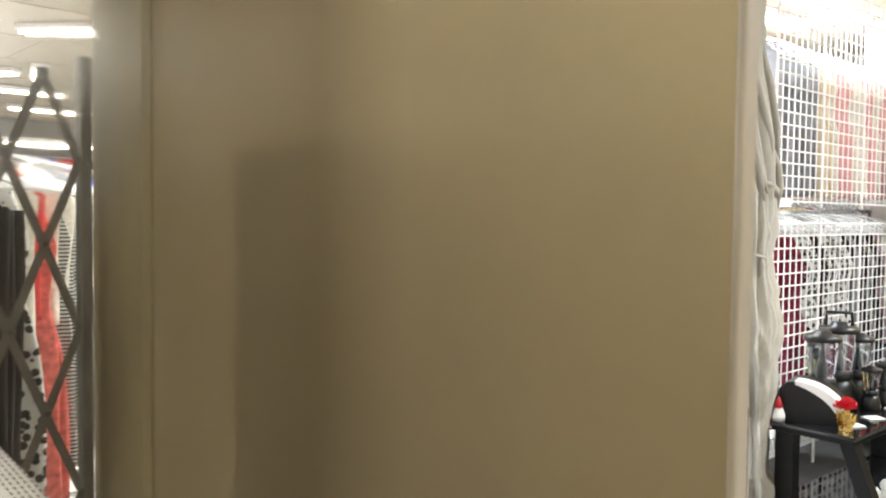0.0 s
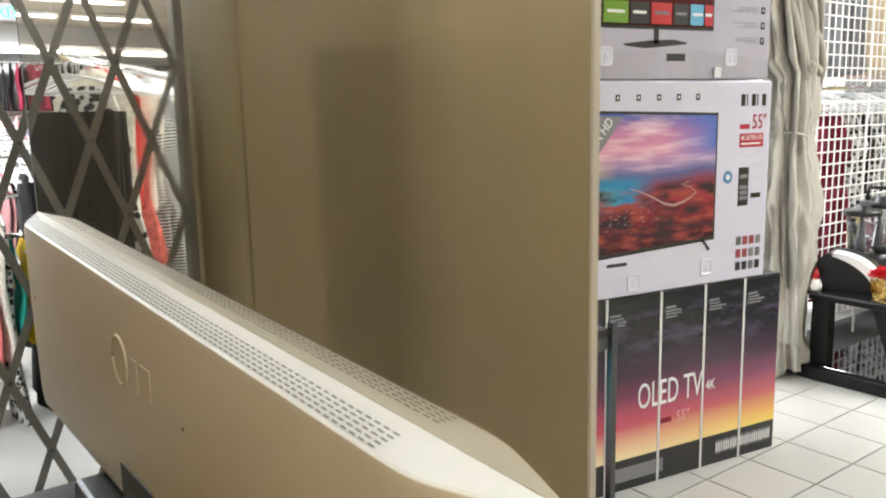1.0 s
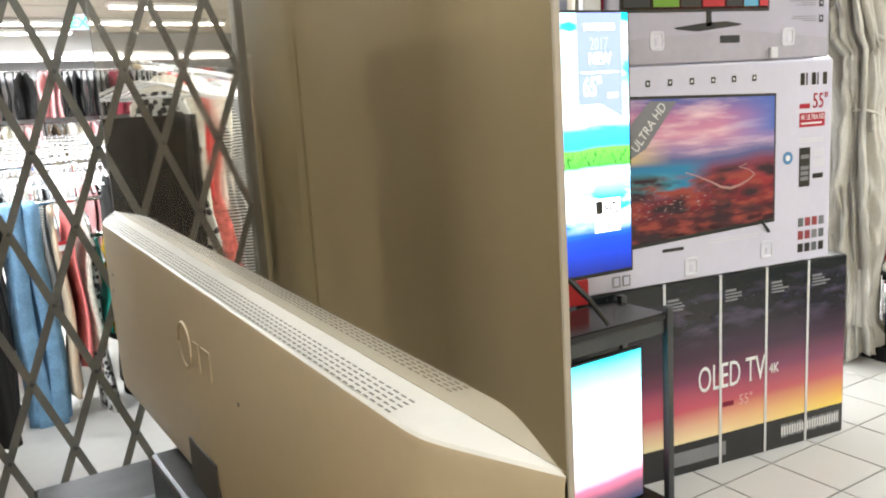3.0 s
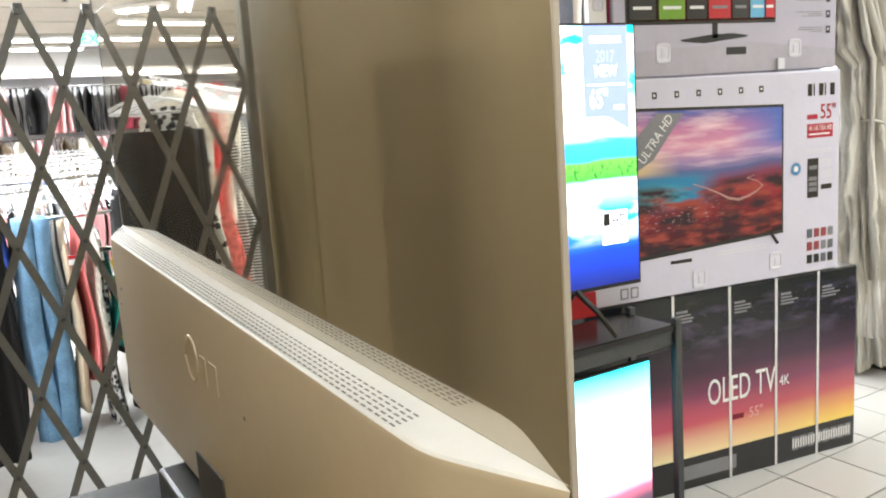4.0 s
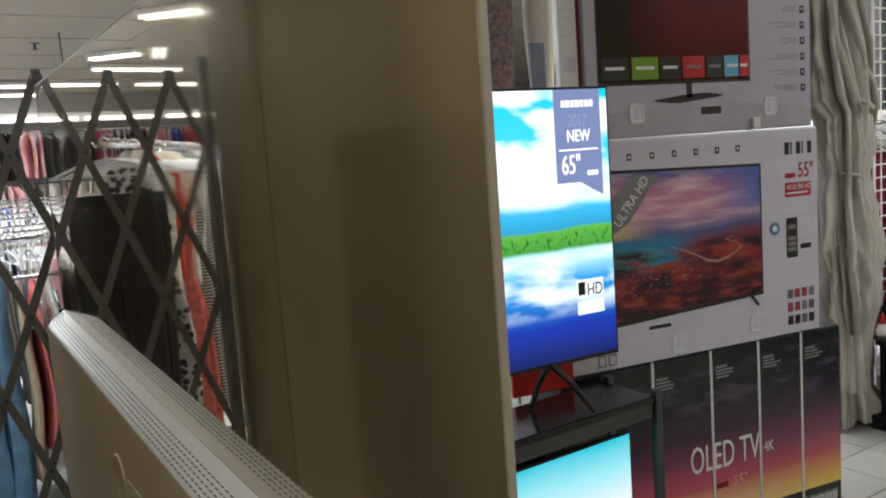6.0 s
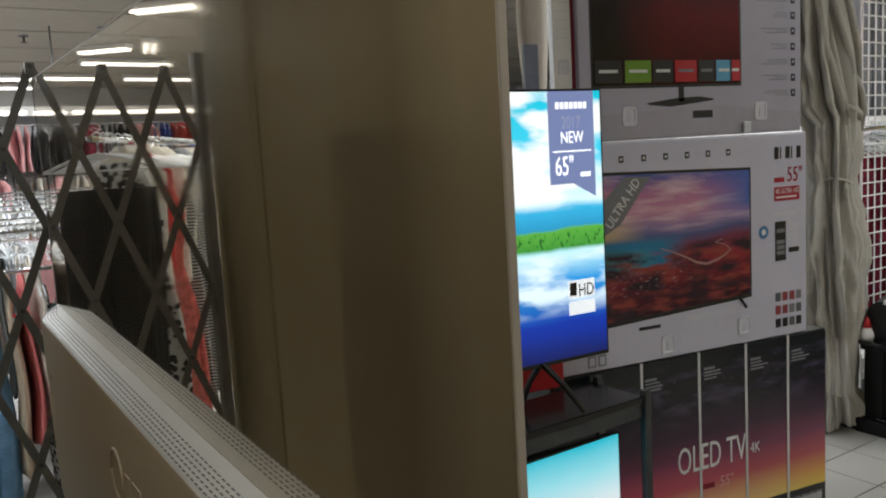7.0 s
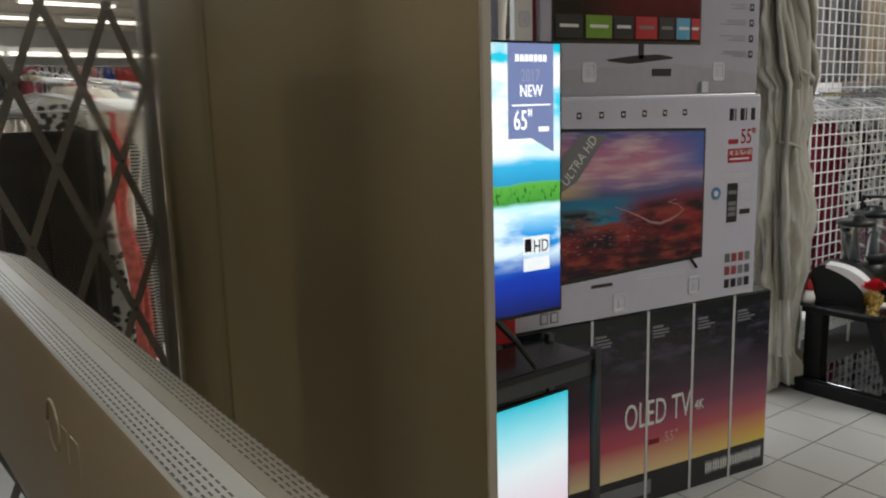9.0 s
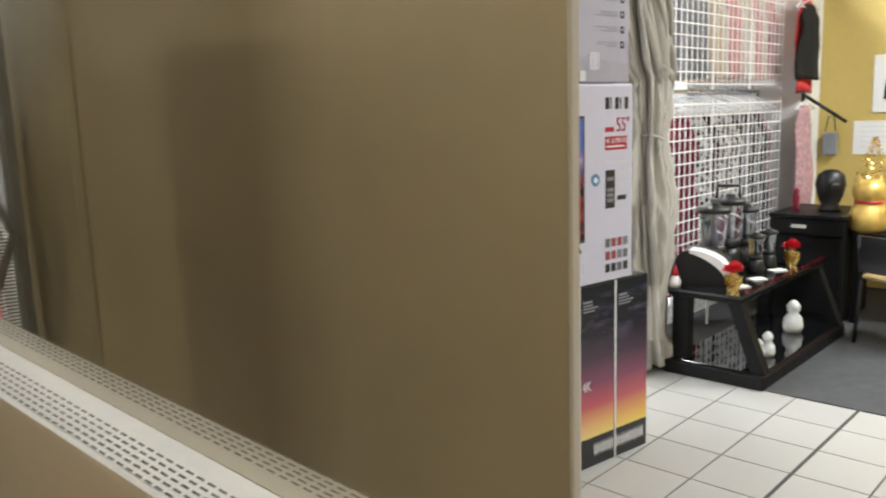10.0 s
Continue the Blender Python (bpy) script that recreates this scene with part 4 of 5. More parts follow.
# screen picture: bright sky, clouds, far hills, a green shore and blue water with reflected clouds
pic, nt, b, ramp, sep, mp = picture("lake_screen", [(0.0, (0.0, 0.006, 0.10)), (0.14, (0.0, 0.03, 0.36)), (0.30, (0.02, 0.30, 0.72)), (0.405, (0.45, 0.85, 0.95)), (0.425, (0.05, 0.30, 0.04)), (0.49, (0.10, 0.42, 0.05)), (0.50, (0.02, 0.30, 0.55)), (0.57, (0.03, 0.45, 0.75)), (0.60, (0.7, 0.95, 1.0)), (0.78, (0.05, 0.62, 0.85)), (1.0, (0.0, 0.55, 0.72))], 5, 0.03, size=(1.7, 1))
vec, u_, v_ = mp.outputs[0], sep.outputs[0], sep.outputs[1]
col = mix_in(nt, ramp.outputs[0], (0.95, 1.0, 1.0), times(nt, mask_noise(nt, vec, 2.6, 0.44, 0.54, 7, (1, 2.4, 1)), band(nt, v_, 0.56, 0.62, 1.5, 2)))
col = mix_in(nt, col, (0.75, 0.92, 0.98), times(nt, mask_noise(nt, vec, 3.4, 0.40, 0.56, 6, (1, 3.2, 1)), band(nt, v_, 0.16, 0.24, 0.395, 0.42)))
col = mix_in(nt, col, (0.02, 0.14, 0.02), times(nt, mask_noise(nt, vec, 30, 0.5, 0.62, 4, (2, 1, 1)), band(nt, v_, 0.42, 0.43, 0.47, 0.49)))
finish(pic, nt, b, col, 3.5)
sam = flat_tv("television", pose(-1.262, -0.215, 0.945, 0, 0, 5), 1.40, 0.868, pic, "lit flat television showing a lake landscape, on the black rack")
rib = bmesh.new()
rib.faces.new([rib.verts.new((x, -0.0062, z)) for x, z in ((-0.215, 0.86), (-0.035, 0.86), (-0.035, 0.525), (-0.125, 0.572), (-0.215, 0.572))])
part("screen_banner", rib, glow("banner_glow", (0.22, 0.28, 0.55), 1.8), sam, "translucent blue banner")
W_ = glow("screen_white", (1, 1, 1), 3.5)
SW = glow("screen_label_white", (0.9, 0.95, 1), 2.2)
bars([(-0.185 + k * 0.018, -0.172 + k * 0.018, 0.806, 0.826) for k in range(7)], -0.0066, W_, "banner_mark", sam)
lettering("banner_year", "2017", 0.055, glow("banner_pale", (0.5, 0.55, 0.8), 1.0), sam, pose(-0.165, -0.007, 0.745), "", 0.68)
lettering("banner_new", "NEW", 0.052, W_, sam, pose(-0.170, -0.007, 0.70), "", 0.75)
part("banner_line", box(-0.20, -0.05, -0.0072, -0.0064, 0.672, 0.676), W_, sam)
lettering("banner_size", '65"', 0.085, W_, sam, pose(-0.195, -0.007, 0.60), "", 0.65)
bars([(-0.095, -0.055, 0.592, 0.606)], -0.0066, W_, "banner_small", sam)
part("screen_sticker", box(-0.160, -0.055, -0.0076, -0.0056, 0.205, 0.262), SW, sam, "lit white label")
lettering("sticker_letters", "HD", 0.058, M["black_print"], sam, pose(-0.122, -0.0082, 0.209), "", 0.75)
part("sticker_film", box(-0.156, -0.129, -0.0084, -0.0077, 0.213, 0.255), M["black_print"], sam)
part("screen_sticker", box(-0.160, -0.055, -0.0076, -0.0056, 0.150, 0.192), SW, sam)

pic, nt, b, ramp, sep, mp = picture("sky_screen", [(0.0, (0.02, 0.03, 0.06)), (0.10, (0.10, 0.05, 0.08)), (0.18, (0.55, 0.12, 0.20)), (0.26, (0.9, 0.7, 0.8)), (0.6, (0.85, 0.97, 1.0)), (0.82, (0.35, 0.85, 0.95)), (1.0, (0.02, 0.60, 0.75))], 4, 0.08)
finish(pic, nt, b, ramp.outputs[0], 2.6)
low = flat_tv("television", rack.matrix_basis @ pose(-0.075, 0.06, 0.097), 0.98, 0.575, pic, "lit flat television showing a pale sky, on the lower shelf", False)
red = thing("red_carton", pose(-1.56, -0.005, 0.815), "small red carton lying on the rack behind the lit television", "carton")
part("carton_body", box(0, 0.24, -0.02, -0.002, -0.023, 0.07, 0.003), M["netred_print"], red)

# ---- mannequin dress forms and a post behind the cartons ----
def dress_form(name, m, rows, material, label):
    t = thing(name, m, label, "mannequin")
    part("form", lathe(rows, 28, 0.72), material, t, smooth=True)
    part("pole", tube([(0, 0, 0.02), (0, 0, rows[0][1])], 0.014), M["chrome"], t)
    part("foot_plate", lathe([(0.16, 0), (0.16, 0.012), (0.05, 0.022)]), M["chrome"], t, smooth=True)


dress_form("mannequin", pose(-0.655, 1.2, 0, 0, 0, 30), [(0.06, 1.66), (0.066, 1.8), (0.08, 2.0), (0.094, 2.16), (0.098, 2.26), (0.095, 2.42), (0.085, 2.5), (0.11, 2.66), (0.12, 2.75), (0.06, 2.86), (0.04, 2.92)], M["mannequin"], "cream dress form on a chrome pole")
dress_form("mannequin", pose(-0.90, 1.2, 0, 0, 0, 10), [(0.085, 1.62), (0.08, 1.8), (0.085, 2.0), (0.095, 2.2), (0.095, 2.32), (0.09, 2.46), (0.085, 2.52), (0.11, 2.68), (0.115, 2.75), (0.06, 2.86), (0.04, 2.92)], M["lace"], "dress form in a dusky patterned lace dress")
post = thing("display_post", pose(-1.02, 0.62, 0), "grey flat metal display upright", "display post")
part("upright", box(-0.035, 0.035, -0.01, 0.01, 0, 2.07, 0.003), M["grey_cloth"], post)
part("base", box(-0.12, 0.12, -0.12, 0.12, 0, 0.015, 0.003), M["dark_metal"], post)


# ---- curtain ----
def gathered(name, m, rows, material, label, folds=9, depth=0.22, seed=1, crease=0.2):
    """Cloth gathered into a hanging bunch; rows of (height, half width, half depth, shift)."""
    t = thing(name, m, label, "curtain")
    bm = bmesh.new()
    rng = random.Random(seed)
    ph = [rng.uniform(0, 6.28) for _ in range(4)]
    seg, rings = 144, []
    fine = []
    for p, q in zip(rows, rows[1:]):
        n = max(2, int((p[0] - q[0]) / 0.016))
        for k in range(n):
            fine.append([i + (j - i) * k / n for i, j in zip(p, q)])
    fine.append(rows[-1])
    for z, a, b, sh in fine:
        ring = []
        for k in range(seg):
            th = 2 * math.pi * k / seg
            cx, cy = math.cos(th), math.sin(th)
            f = 1 + depth * (math.sin(folds * th + ph[0] + 1.1 * math.sin(2.1 * z + ph[1])) * 0.6 + math.sin((folds * 1.7) * th + ph[2] + z * 1.3) * 0.4 * math.sin(th / 2))
            f += 0.14 * noise.noise((3.2 * cx + seed, 3.2 * cy, z * 3.0))
            # sharp creases running down at a slant
            f += crease * (0.35 - abs(noise.noise((5.0 * cx + 1.6 * z, 5.0 * cy + seed, z * 2.2)))) + 0.65 * crease * (0.3 - abs(noise.noise((11 * cx - 2.5 * z, 11 * cy, z * 4.0 + seed))))
            ring.append(bm.verts.new((a * f * cx + sh, b * f * cy, z + 0.02 * math.sin(3 * th + ph[3]))))
        rings.append(ring)
    for q, w in zip(rings, rings[1:]):
        for k in range(seg):
            bm.faces.new((q[k], q[(k + 1) % seg], w[(k + 1) % seg], w[k]))
    bm.faces.new(rings[0])
    bm.faces.new(rings[-1])
    part("drape", bm, material, t, smooth=True)
    return t


cur = gathered("curtain", S(0.925, 0.52, 0), [(CEIL - 0.02, 0.134, 0.05, -0.19), (2.3, 0.146, 0.06, -0.15), (2.0, 0.183, 0.07, -0.105), (1.76, 0.183, 0.075, -0.05), (1.68, 0.144, 0.07, 0), (1.5, 0.146, 0.07, 0), (1.39, 0.122, 0.06, 0), (1.35, 0.122, 0.06, 0), (1.18, 0.159, 0.075, 0.005), (0.96, 0.177, 0.085, 0.015), (0.67, 0.171, 0.085, 0.03), (0.52, 0.105, 0.06, 0.035), (0.22, 0.1, 0.06, 0.035), (0.17, 0.126, 0.075, 0.055), (0.03, 0.142, 0.085, 0.07)], M["curtain"], "beige linen curtain knotted and tied up, hanging to the floor", 9, 0.5, 1, 0.75)
tie = bmesh.new()
add_tube(tie, [(0.132 * math.cos(a), 0.080 * math.sin(a), 1.368 + 0.012 * math.sin(2 * a) - 0.012 * math.cos(a)) for a in [k * math.pi / 12 for k in range(25)]], 0.008, 6)
add_tube(tie, [(-0.02, -0.078, 1.36), (-0.03, -0.088, 1.32), (-0.035, -0.085, 1.27)], [0.012, 0.016, 0.006], 6)
part("tie_band", tie, M["curtain"], cur, "knotted linen tie", True)
for p in ([(-0.13, -0.055, 2.36), (-0.08, -0.075, 2.10), (0.02, -0.085, 1.88), (0.125, -0.07, 1.70)], [(-0.15, -0.05, 2.25), (-0.10, -0.08, 1.95), (-0.06, -0.09, 1.78), (0.0, -0.09, 1.70)], [(-0.06, -0.03, 2.20), (0.03, -0.05, 1.97), (0.09, -0.06, 1.86), (0.12, -0.06, 1.78)], [(-0.04, -0.085, 1.76), (0.02, -0.10, 1.745), (0.10, -0.085, 1.715), (0.155, -0.06, 1.675)], [(-0.20, -0.06, 2.5), (-0.12, -0.10, 2.2), (-0.02, -0.11, 1.98), (0.03, -0.10, 1.72)], [(-0.10, -0.07, 2.5), (-0.03, -0.10, 2.28), (0.06, -0.10, 2.05), (0.10, -0.09, 1.80)], [(-0.22, -0.05, 2.2), (-0.17, -0.09, 1.98), (-0.11, -0.10, 1.82), (-0.05, -0.10, 1.66)], [(0.02, -0.09, 1.95), (0.09, -0.10, 1.84), (0.15, -0.08, 1.74), (0.17, -0.06, 1.62)]):
    part("knotted_end", tube(p, [0.010, 0.018, 0.020, 0.004], 8), M["curtain"], cur, "twisted linen end", True)
low = bmesh.new()
rings = []
for i in range(9):
    z = 0.53 - 0.33 * i / 8
    rings.append([low.verts.new((0.036 + (0.102 + 0.012 * i / 8) * math.cos(a) * (1 + 0.05 * math.sin(5 * a + i * 0.2)), (0.066 + 0.008 * i / 8) * math.sin(a), z + 0.02 * math.sin(2 * a + 1) * i / 8)) for a in [2 * math.pi * k / 40 for k in range(40)]])
for q, w in zip(rings, rings[1:]):
    for k in range(40):
        low.faces.new((q[k], q[(k + 1) % 40], w[(k + 1) % 40], w[k]))
part("lining", low, M["lining"], cur, "turned-up pale lining", True)
gathered("curtain", S(1.26, 0.74, 0), [(CEIL - 0.02, 0.12, 0.05, 0), (2.4, 0.13, 0.05, 0), (1.8, 0.11, 0.05, 0), (1.72, 0.05, 0.03, 0)], M["floral"], "pink floral curtain behind the linen one", 7, 0.3, 5)

# ---- white wire grid screen ----
h_wire = mesh_of("wire", tube([(0, 0, 0), (0.61, 0, 0)], 0.0048, 6), M["white_wire"])
v_wire = mesh_of("wire", tube([(0, 0, 0), (0, 0, 1.40)], 0.0042, 6), M["white_wire"])
GRID_V = 0.69
for i in range(3):
    for j, z0 in enumerate((0.16, 1.66)):
        g = thing("grid_panel", S(1.50 + 0.615 * i, GRID_V, z0), "white wire grid display panel", "grid panel", "white wire grid panels")
        for k in range(9):
            ob = new("wire", v_wire)
            ob.parent, ob.location = g, (0.076 * k + 0.001, 0, 0)
        for k in range(19):
            ob = new("wire", h_wire)
            ob.parent, ob.location = g, (0, -0.005, 0.016 + 0.076 * k)
        for x in (0.0, 0.61):
            part("edge_bar", tube([(x, -0.002, -0.16 if j == 0 else -0.02), (x, -0.002, 1.42)], 0.008), M["white_wire"], g)


# ---- clothes ----
def garment_mesh(name, material, length, wide, thick, seed, kind="shirt"):
    """Cloth hanging over a hanger; the rail runs along x, so the cloth's width lies along y."""
    rng = random.Random(seed)
    bm = bmesh.new()
    ph = [rng.uniform(0, 6.28) for _ in range(5)]
    nf, seg, rows = rng.choice((4, 5, 6)), 36, 16
    legs = ((-0.25, 0.5), (0.25, 0.5)) if kind == "trousers" else ((0, 1),)
    for off, frac in legs:
        rings = []
        for i in range(rows + 1):
            s_ = i / rows
            z = (-0.19 if kind == "trousers" else -0.09) - length * s_
            if kind == "trousers":
                wy, tx = wide * 0.5 * frac * (1.05 - 0.2 * s_), thick * (0.5 + 0.1 * s_)
            elif kind == "dress":
                wy, tx = wide * 0.5 * (0.55 + 0.55 * min(1, s_ * 5) - 0.25 * math.exp(-((s_ - 0.35) / 0.12) ** 2) + 0.15 * s_), thick * (0.4 + 0.4 * s_)
            else:
                wy, tx = wide * 0.5 * min(1.0, 0.25 + s_ * 6) * (1.0 - 0.08 * s_), thick * (0.32 + 0.25 * s_)
                z += 0.07 * (1 - min(1, s_ * 6))
            amp = (0.12 + 0.35 * s_)
            ring = []
            for k in range(seg):
                th = 2 * math.pi * k / seg
                f = 1 + amp * 0.6 * math.sin(nf * th + ph[0] + 1.2 * s_ * math.sin(ph[1]))
                wob = 0.012 * math.sin(7 * s_ + ph[2])
                ring.append(bm.verts.new((tx * f * math.cos(th) + wob, off * wide + wy * math.sin(th) * (1 + 0.05 * math.sin(5 * s_ + ph[3])), z + 0.012 * s_ * math.sin(2 * th + ph[4]))))
            rings.append(ring)
        for q, w in zip(rings, rings[1:]):
            for k in range(seg):
                bm.faces.new((q[k], q[(k + 1) % seg], w[(k + 1) % seg], w[k]))
        bm.faces.new(rings[0])
        bm.faces.new(rings[-1])
    return mesh_of(name, bm, material, True)


hg = bmesh.new()
add_tube(hg, [(0, 0.0, -0.055), (0, 0, -0.01), (0, 0.018, 0.016), (0, 0.0, 0.028), (0, -0.02, 0.012)], 0.0032, 6)
add_tube(hg, [(0, -0.205, -0.118), (0, -0.10, -0.075), (0, 0, -0.055), (0, 0.10, -0.075), (0, 0.205, -0.118)], 0.0055, 6)
add_tube(hg, [(0, -0.205, -0.118), (0, 0.205, -0.118)], 0.004, 6)
HANGER = mesh_of("hanger", hg, M["hanger"], True)

CLOTHES = {}
LABELS = {"denim": "faded blue denim jeans", "brown_cloth": "dark brown trousers", "black_cloth": "plain black trousers", "beige_cloth": "long beige coat", "coral_cloth": "coral red top", "white_cloth": "cream lace top", "teal_cloth": "teal green top", "mustard_cloth": "mustard yellow top", "red_lace": "red and white lace dress", "red_cloth": "red dress", "pink_cloth": "pale pink top", "blue_cloth": "royal blue top", "grey_cloth": "grey top", "maroon_cloth": "dark maroon top", "zebra": "black and white patterned top", "stripe": "black and white striped dress", "pink_knit": "dusty pink knitted dress"}


FAR_HANGERS = []


def hang(m, cm, length=0.8, wide=0.42, thick=0.05, kind="shirt", seed=0, bare=False, far=False):
    """One garment on a hanger at a rail point."""
    if not bare:
        key = (cm, length, wide, thick, kind, seed)
        if key not in CLOTHES:
            CLOTHES[key] = garment_mesh("garment", M[cm], length, wide, thick, seed, kind)
        ob = new("garment", CLOTHES[key])
        ob.matrix_basis = m
        tagged(ob, LABELS[cm] + " on a hanger on a clothes rack", "garment", "hanging clothes")
    if far:
        FAR_HANGERS.append(m)
        return
    h = new("hanger", HANGER)
    h.matrix_basis = m
    tagged(h, "clear white plastic clothes hanger on a rail", "hanger", "clothes hangers")


def clothes_rack(u0, u1, v, z, legs=True):
    r = thing("clothes_rack", S((u0 + u1) / 2, v, 0), "chrome clothes rail on legs", "clothes rack", "clothes racks")
    h_ = (u1 - u0) / 2
    part("rail", tube([(-h_, 0, z), (h_, 0, z)], 0.014), M["chrome"], r, smooth=True)
    if legs:
        for x in (-h_, h_):
            part("upright", tube([(x, 0, 0.03), (x, 0, z)], 0.014), M["chrome"], r, smooth=True)
            part("foot", tube([(x, -0.28, 0.025), (x, 0.28, 0.025)], 0.016), M["chrome"], r, smooth=True)
    return r


# rack just beyond the gate
RV, RZ = 2.70, 1.36
front = clothes_rack(-3.45, -1.7, RV, RZ)
for drop, x0, x1 in ((0.20, -0.30, 0.34), (0.40, -0.10, 0.34)):
    part("lower_rail", tube([(x0, 0, RZ - drop), (x1, 0, RZ - drop)], 0.012), M["chrome"], front, smooth=True)
    for x in (x0, x1):
        part("rail_hanger", tube([(x, 0, RZ - drop), (x, 0, RZ)], 0.006), M["chrome"], front)
for u, cm, ln, wd, th, kd in ((-3.43, "brown_cloth", 1.15, 0.40, 0.05, "trousers"), (-3.36, "brown_cloth", 1.1, 0.40, 0.05, "trousers"), (-3.28, "brown_cloth", 1.12, 0.38, 0.06, "trousers"), (-3.21, "black_cloth", 1.1, 0.38, 0.035, "trousers"), (-3.09, "denim", 1.20, 0.36, 0.10, "trousers"), (-3.01, "denim", 1.17, 0.36, 0.09, "trousers"), (-2.89, "beige_cloth", 0.95, 0.40, 0.06, "shirt"), (-2.83, "coral_cloth", 0.80, 0.40, 0.045, "shirt"), (-2.775, "white_cloth", 0.72, 0.42, 0.065, "shirt"), (-2.745, "zebra", 1.08, 0.30, 0.05, "dress"), (-2.69, "teal_cloth", 0.42, 0.42, 0.04, "shirt"), (-2.65, "mustard_cloth", 0.46, 0.42, 0.05, "shirt"), (-2.60, "black_cloth", 1.2, 0.42, 0.05, "dress"), (-2.55, "grey_cloth", 1.1, 0.40, 0.04, "dress"), (-2.46, "white_cloth", 0.9, 0.42, 0.05, "shirt"), (-2.36, "black_cloth", 1.0, 0.42, 0.05, "shirt")):
    hang(S(u + 0.09, RV, RZ - {"teal_cloth": 0.40, "mustard_cloth": 0.40, "beige_cloth": 0.20, "coral_cloth": 0.20, "white_cloth": 0.20, "zebra": 0.20}.get(cm, 0), random.Random(int(u * 1000)).uniform(-8, 8)), cm, ln, wd, th, kd, int(abs(u) * 100))
for k in range(22):
    hang(S(-2.86 + 0.026 * k, RV, RZ, (k * 31) % 40 - 20), "", bare=True)
tag = thing("sale_tag", S(-2.79, RV - 0.24, 0.93, 8), "small red and white sale tag on the clothes", "sale tag")
part("card", box(-0.03, 0.03, -0.002, 0.002, 0, 0.05), M["paper"], tag)
part("card_band", box(-0.03, 0.03, -0.0035, -0.0022, 0.03, 0.05), M["netred_print"], tag)

# rack near the column, seen in the polished back
BZ, BN = 1.76, 25
B0, B1 = Vector((-3.255, 1.28)), Vector((-4.32, 2.92))
brack = thing("clothes_rack", S(B0.x, B0.y, 0, 123.0), "chrome clothes rail on legs", "clothes rack", "clothes racks")
BL = (B1 - B0).length
part("rail", tube([(-0.04, 0, BZ), (BL + 0.04, 0, BZ)], 0.014), M["chrome"], brack, smooth=True)
for x in (0.7, BL - 0.1):
    part("upright", tube([(x, 0, 0.03), (x, 0, BZ)], 0.014), M["chrome"], brack, smooth=True)
    part("foot", tube([(x, -0.28, 0.025), (x, 0.28, 0.025)], 0.016), M["chrome"], brack, smooth=True)
BROW = ["black_cloth"] * 3 + ["zebra", "white_cloth", "red_cloth", "red_lace", "red_lace", "white_cloth", "stripe", "white_cloth", "stripe", "stripe", "stripe", "grey_cloth", "stripe", "white_cloth", "pink_cloth", "white_cloth", "stripe", "blue_cloth", "white_cloth", "pink_cloth", "grey_cloth", "white_cloth"]
for k, cm in enumerate(BROW):
    p = B0.lerp(B1, (k + 0.5) / BN)
    ln, kd = {"red_cloth": (0.5, "shirt"), "white_cloth": (0.55, "shirt"), "grey_cloth": (0.7, "shirt"), "pink_cloth": (0.7, "shirt"), "blue_cloth": (0.7, "shirt"), "red_lace": (1.25, "dress"), "zebra": (1.1, "dress"), "stripe": (1.15, "dress")}.get(cm, (1.2, "trousers"))
    hang(S(p.x, p.y, BZ, 123.0 + (k * 37) % 13 - 6), cm, ln, 0.31, 0.05, kd, k % 4)

for k in range(18):
    p = B0.lerp(B1, (k + 0.5) / 18)
    hang(S(p.x, p.y, BZ, 123.0 + (k * 29) % 9 - 4), "", bare=True)

# racks further into the shop
rr = random.Random(11)
KINDS = [("white_cloth", 0.75, "shirt"), ("grey_cloth", 0.8, "shirt"), ("pink_cloth", 0.7, "shirt"), ("black_cloth", 0.95, "dress"), ("stripe", 0.8, "shirt"), ("coral_cloth", 0.8, "shirt"), ("zebra", 0.9, "dress"), ("blue_cloth", 0.7, "shirt"), ("maroon_cloth", 0.8, "dress"), ("white_cloth", 0.95, "dress")]
for v, z, u0, u1, n in ((3.4, 1.27, -3.9, -2.3, 44), (4.0, 1.26, -3.9, -2.3, 44), (4.6, 1.29, -4.4, -2.1, 44), (5.3, 1.30, -4.9, -1.9, 46), (6.1, 1.33, -5.0, -1.5, 50), (7.0, 1.35, -5.0, -1.2, 56), (8.0, 1.38, -5.2, -1.0, 60), (9.2, 1.40, -5.4, -0.8, 64), (10.6, 1.42, -5.6, -0.4, 66)):
    clothes_rack(u0, u1, v, z)
    for k in range(n):
        u = u0 + 0.08 + (u1 - u0 - 0.16) * (k + rr.uniform(-0.2, 0.2)) / (n - 1)
        cm, ln, kd = rr.choice(KINDS[:1] * 4 + KINDS[2:3] + KINDS[9:] * 3 + KINDS)
        hang(S(u, v, z, rr.uniform(-9, 9)), cm, ln, 0.42, 0.045, kd, KINDS.index((cm, ln, kd)), bare=rr.random() < (0.62 if v < 5 else 0.8), far=v > 4.3)
for z, ln, pal in ((2.46, 0.66, ("black_cloth", "black_cloth", "grey_cloth", "blue_cloth", "black_cloth", "maroon_cloth", "black_cloth", "red_cloth", "pink_cloth")), (1.62, 0.45, ("pink_cloth", "white_cloth", "coral_cloth", "pink_cloth", "white_cloth", "brown_cloth"))):
    for u0, u1, v in ((-8.4, -5.2, 12.7), (-5.1, -1.9, 12.7), (-1.8, 1.4, 12.7)):
        clothes_rack(u0, u1, v, z)
        for k in range(32):
            hang(S(u0 + 0.06 + (u1 - u0 - 0.12) * k / 31, v, z, rr.uniform(-30, 30)), pal[(k // 3 * 5 + int(u0)) % len(pal)], ln, 0.44, 0.05, "shirt", k % 3, far=True)
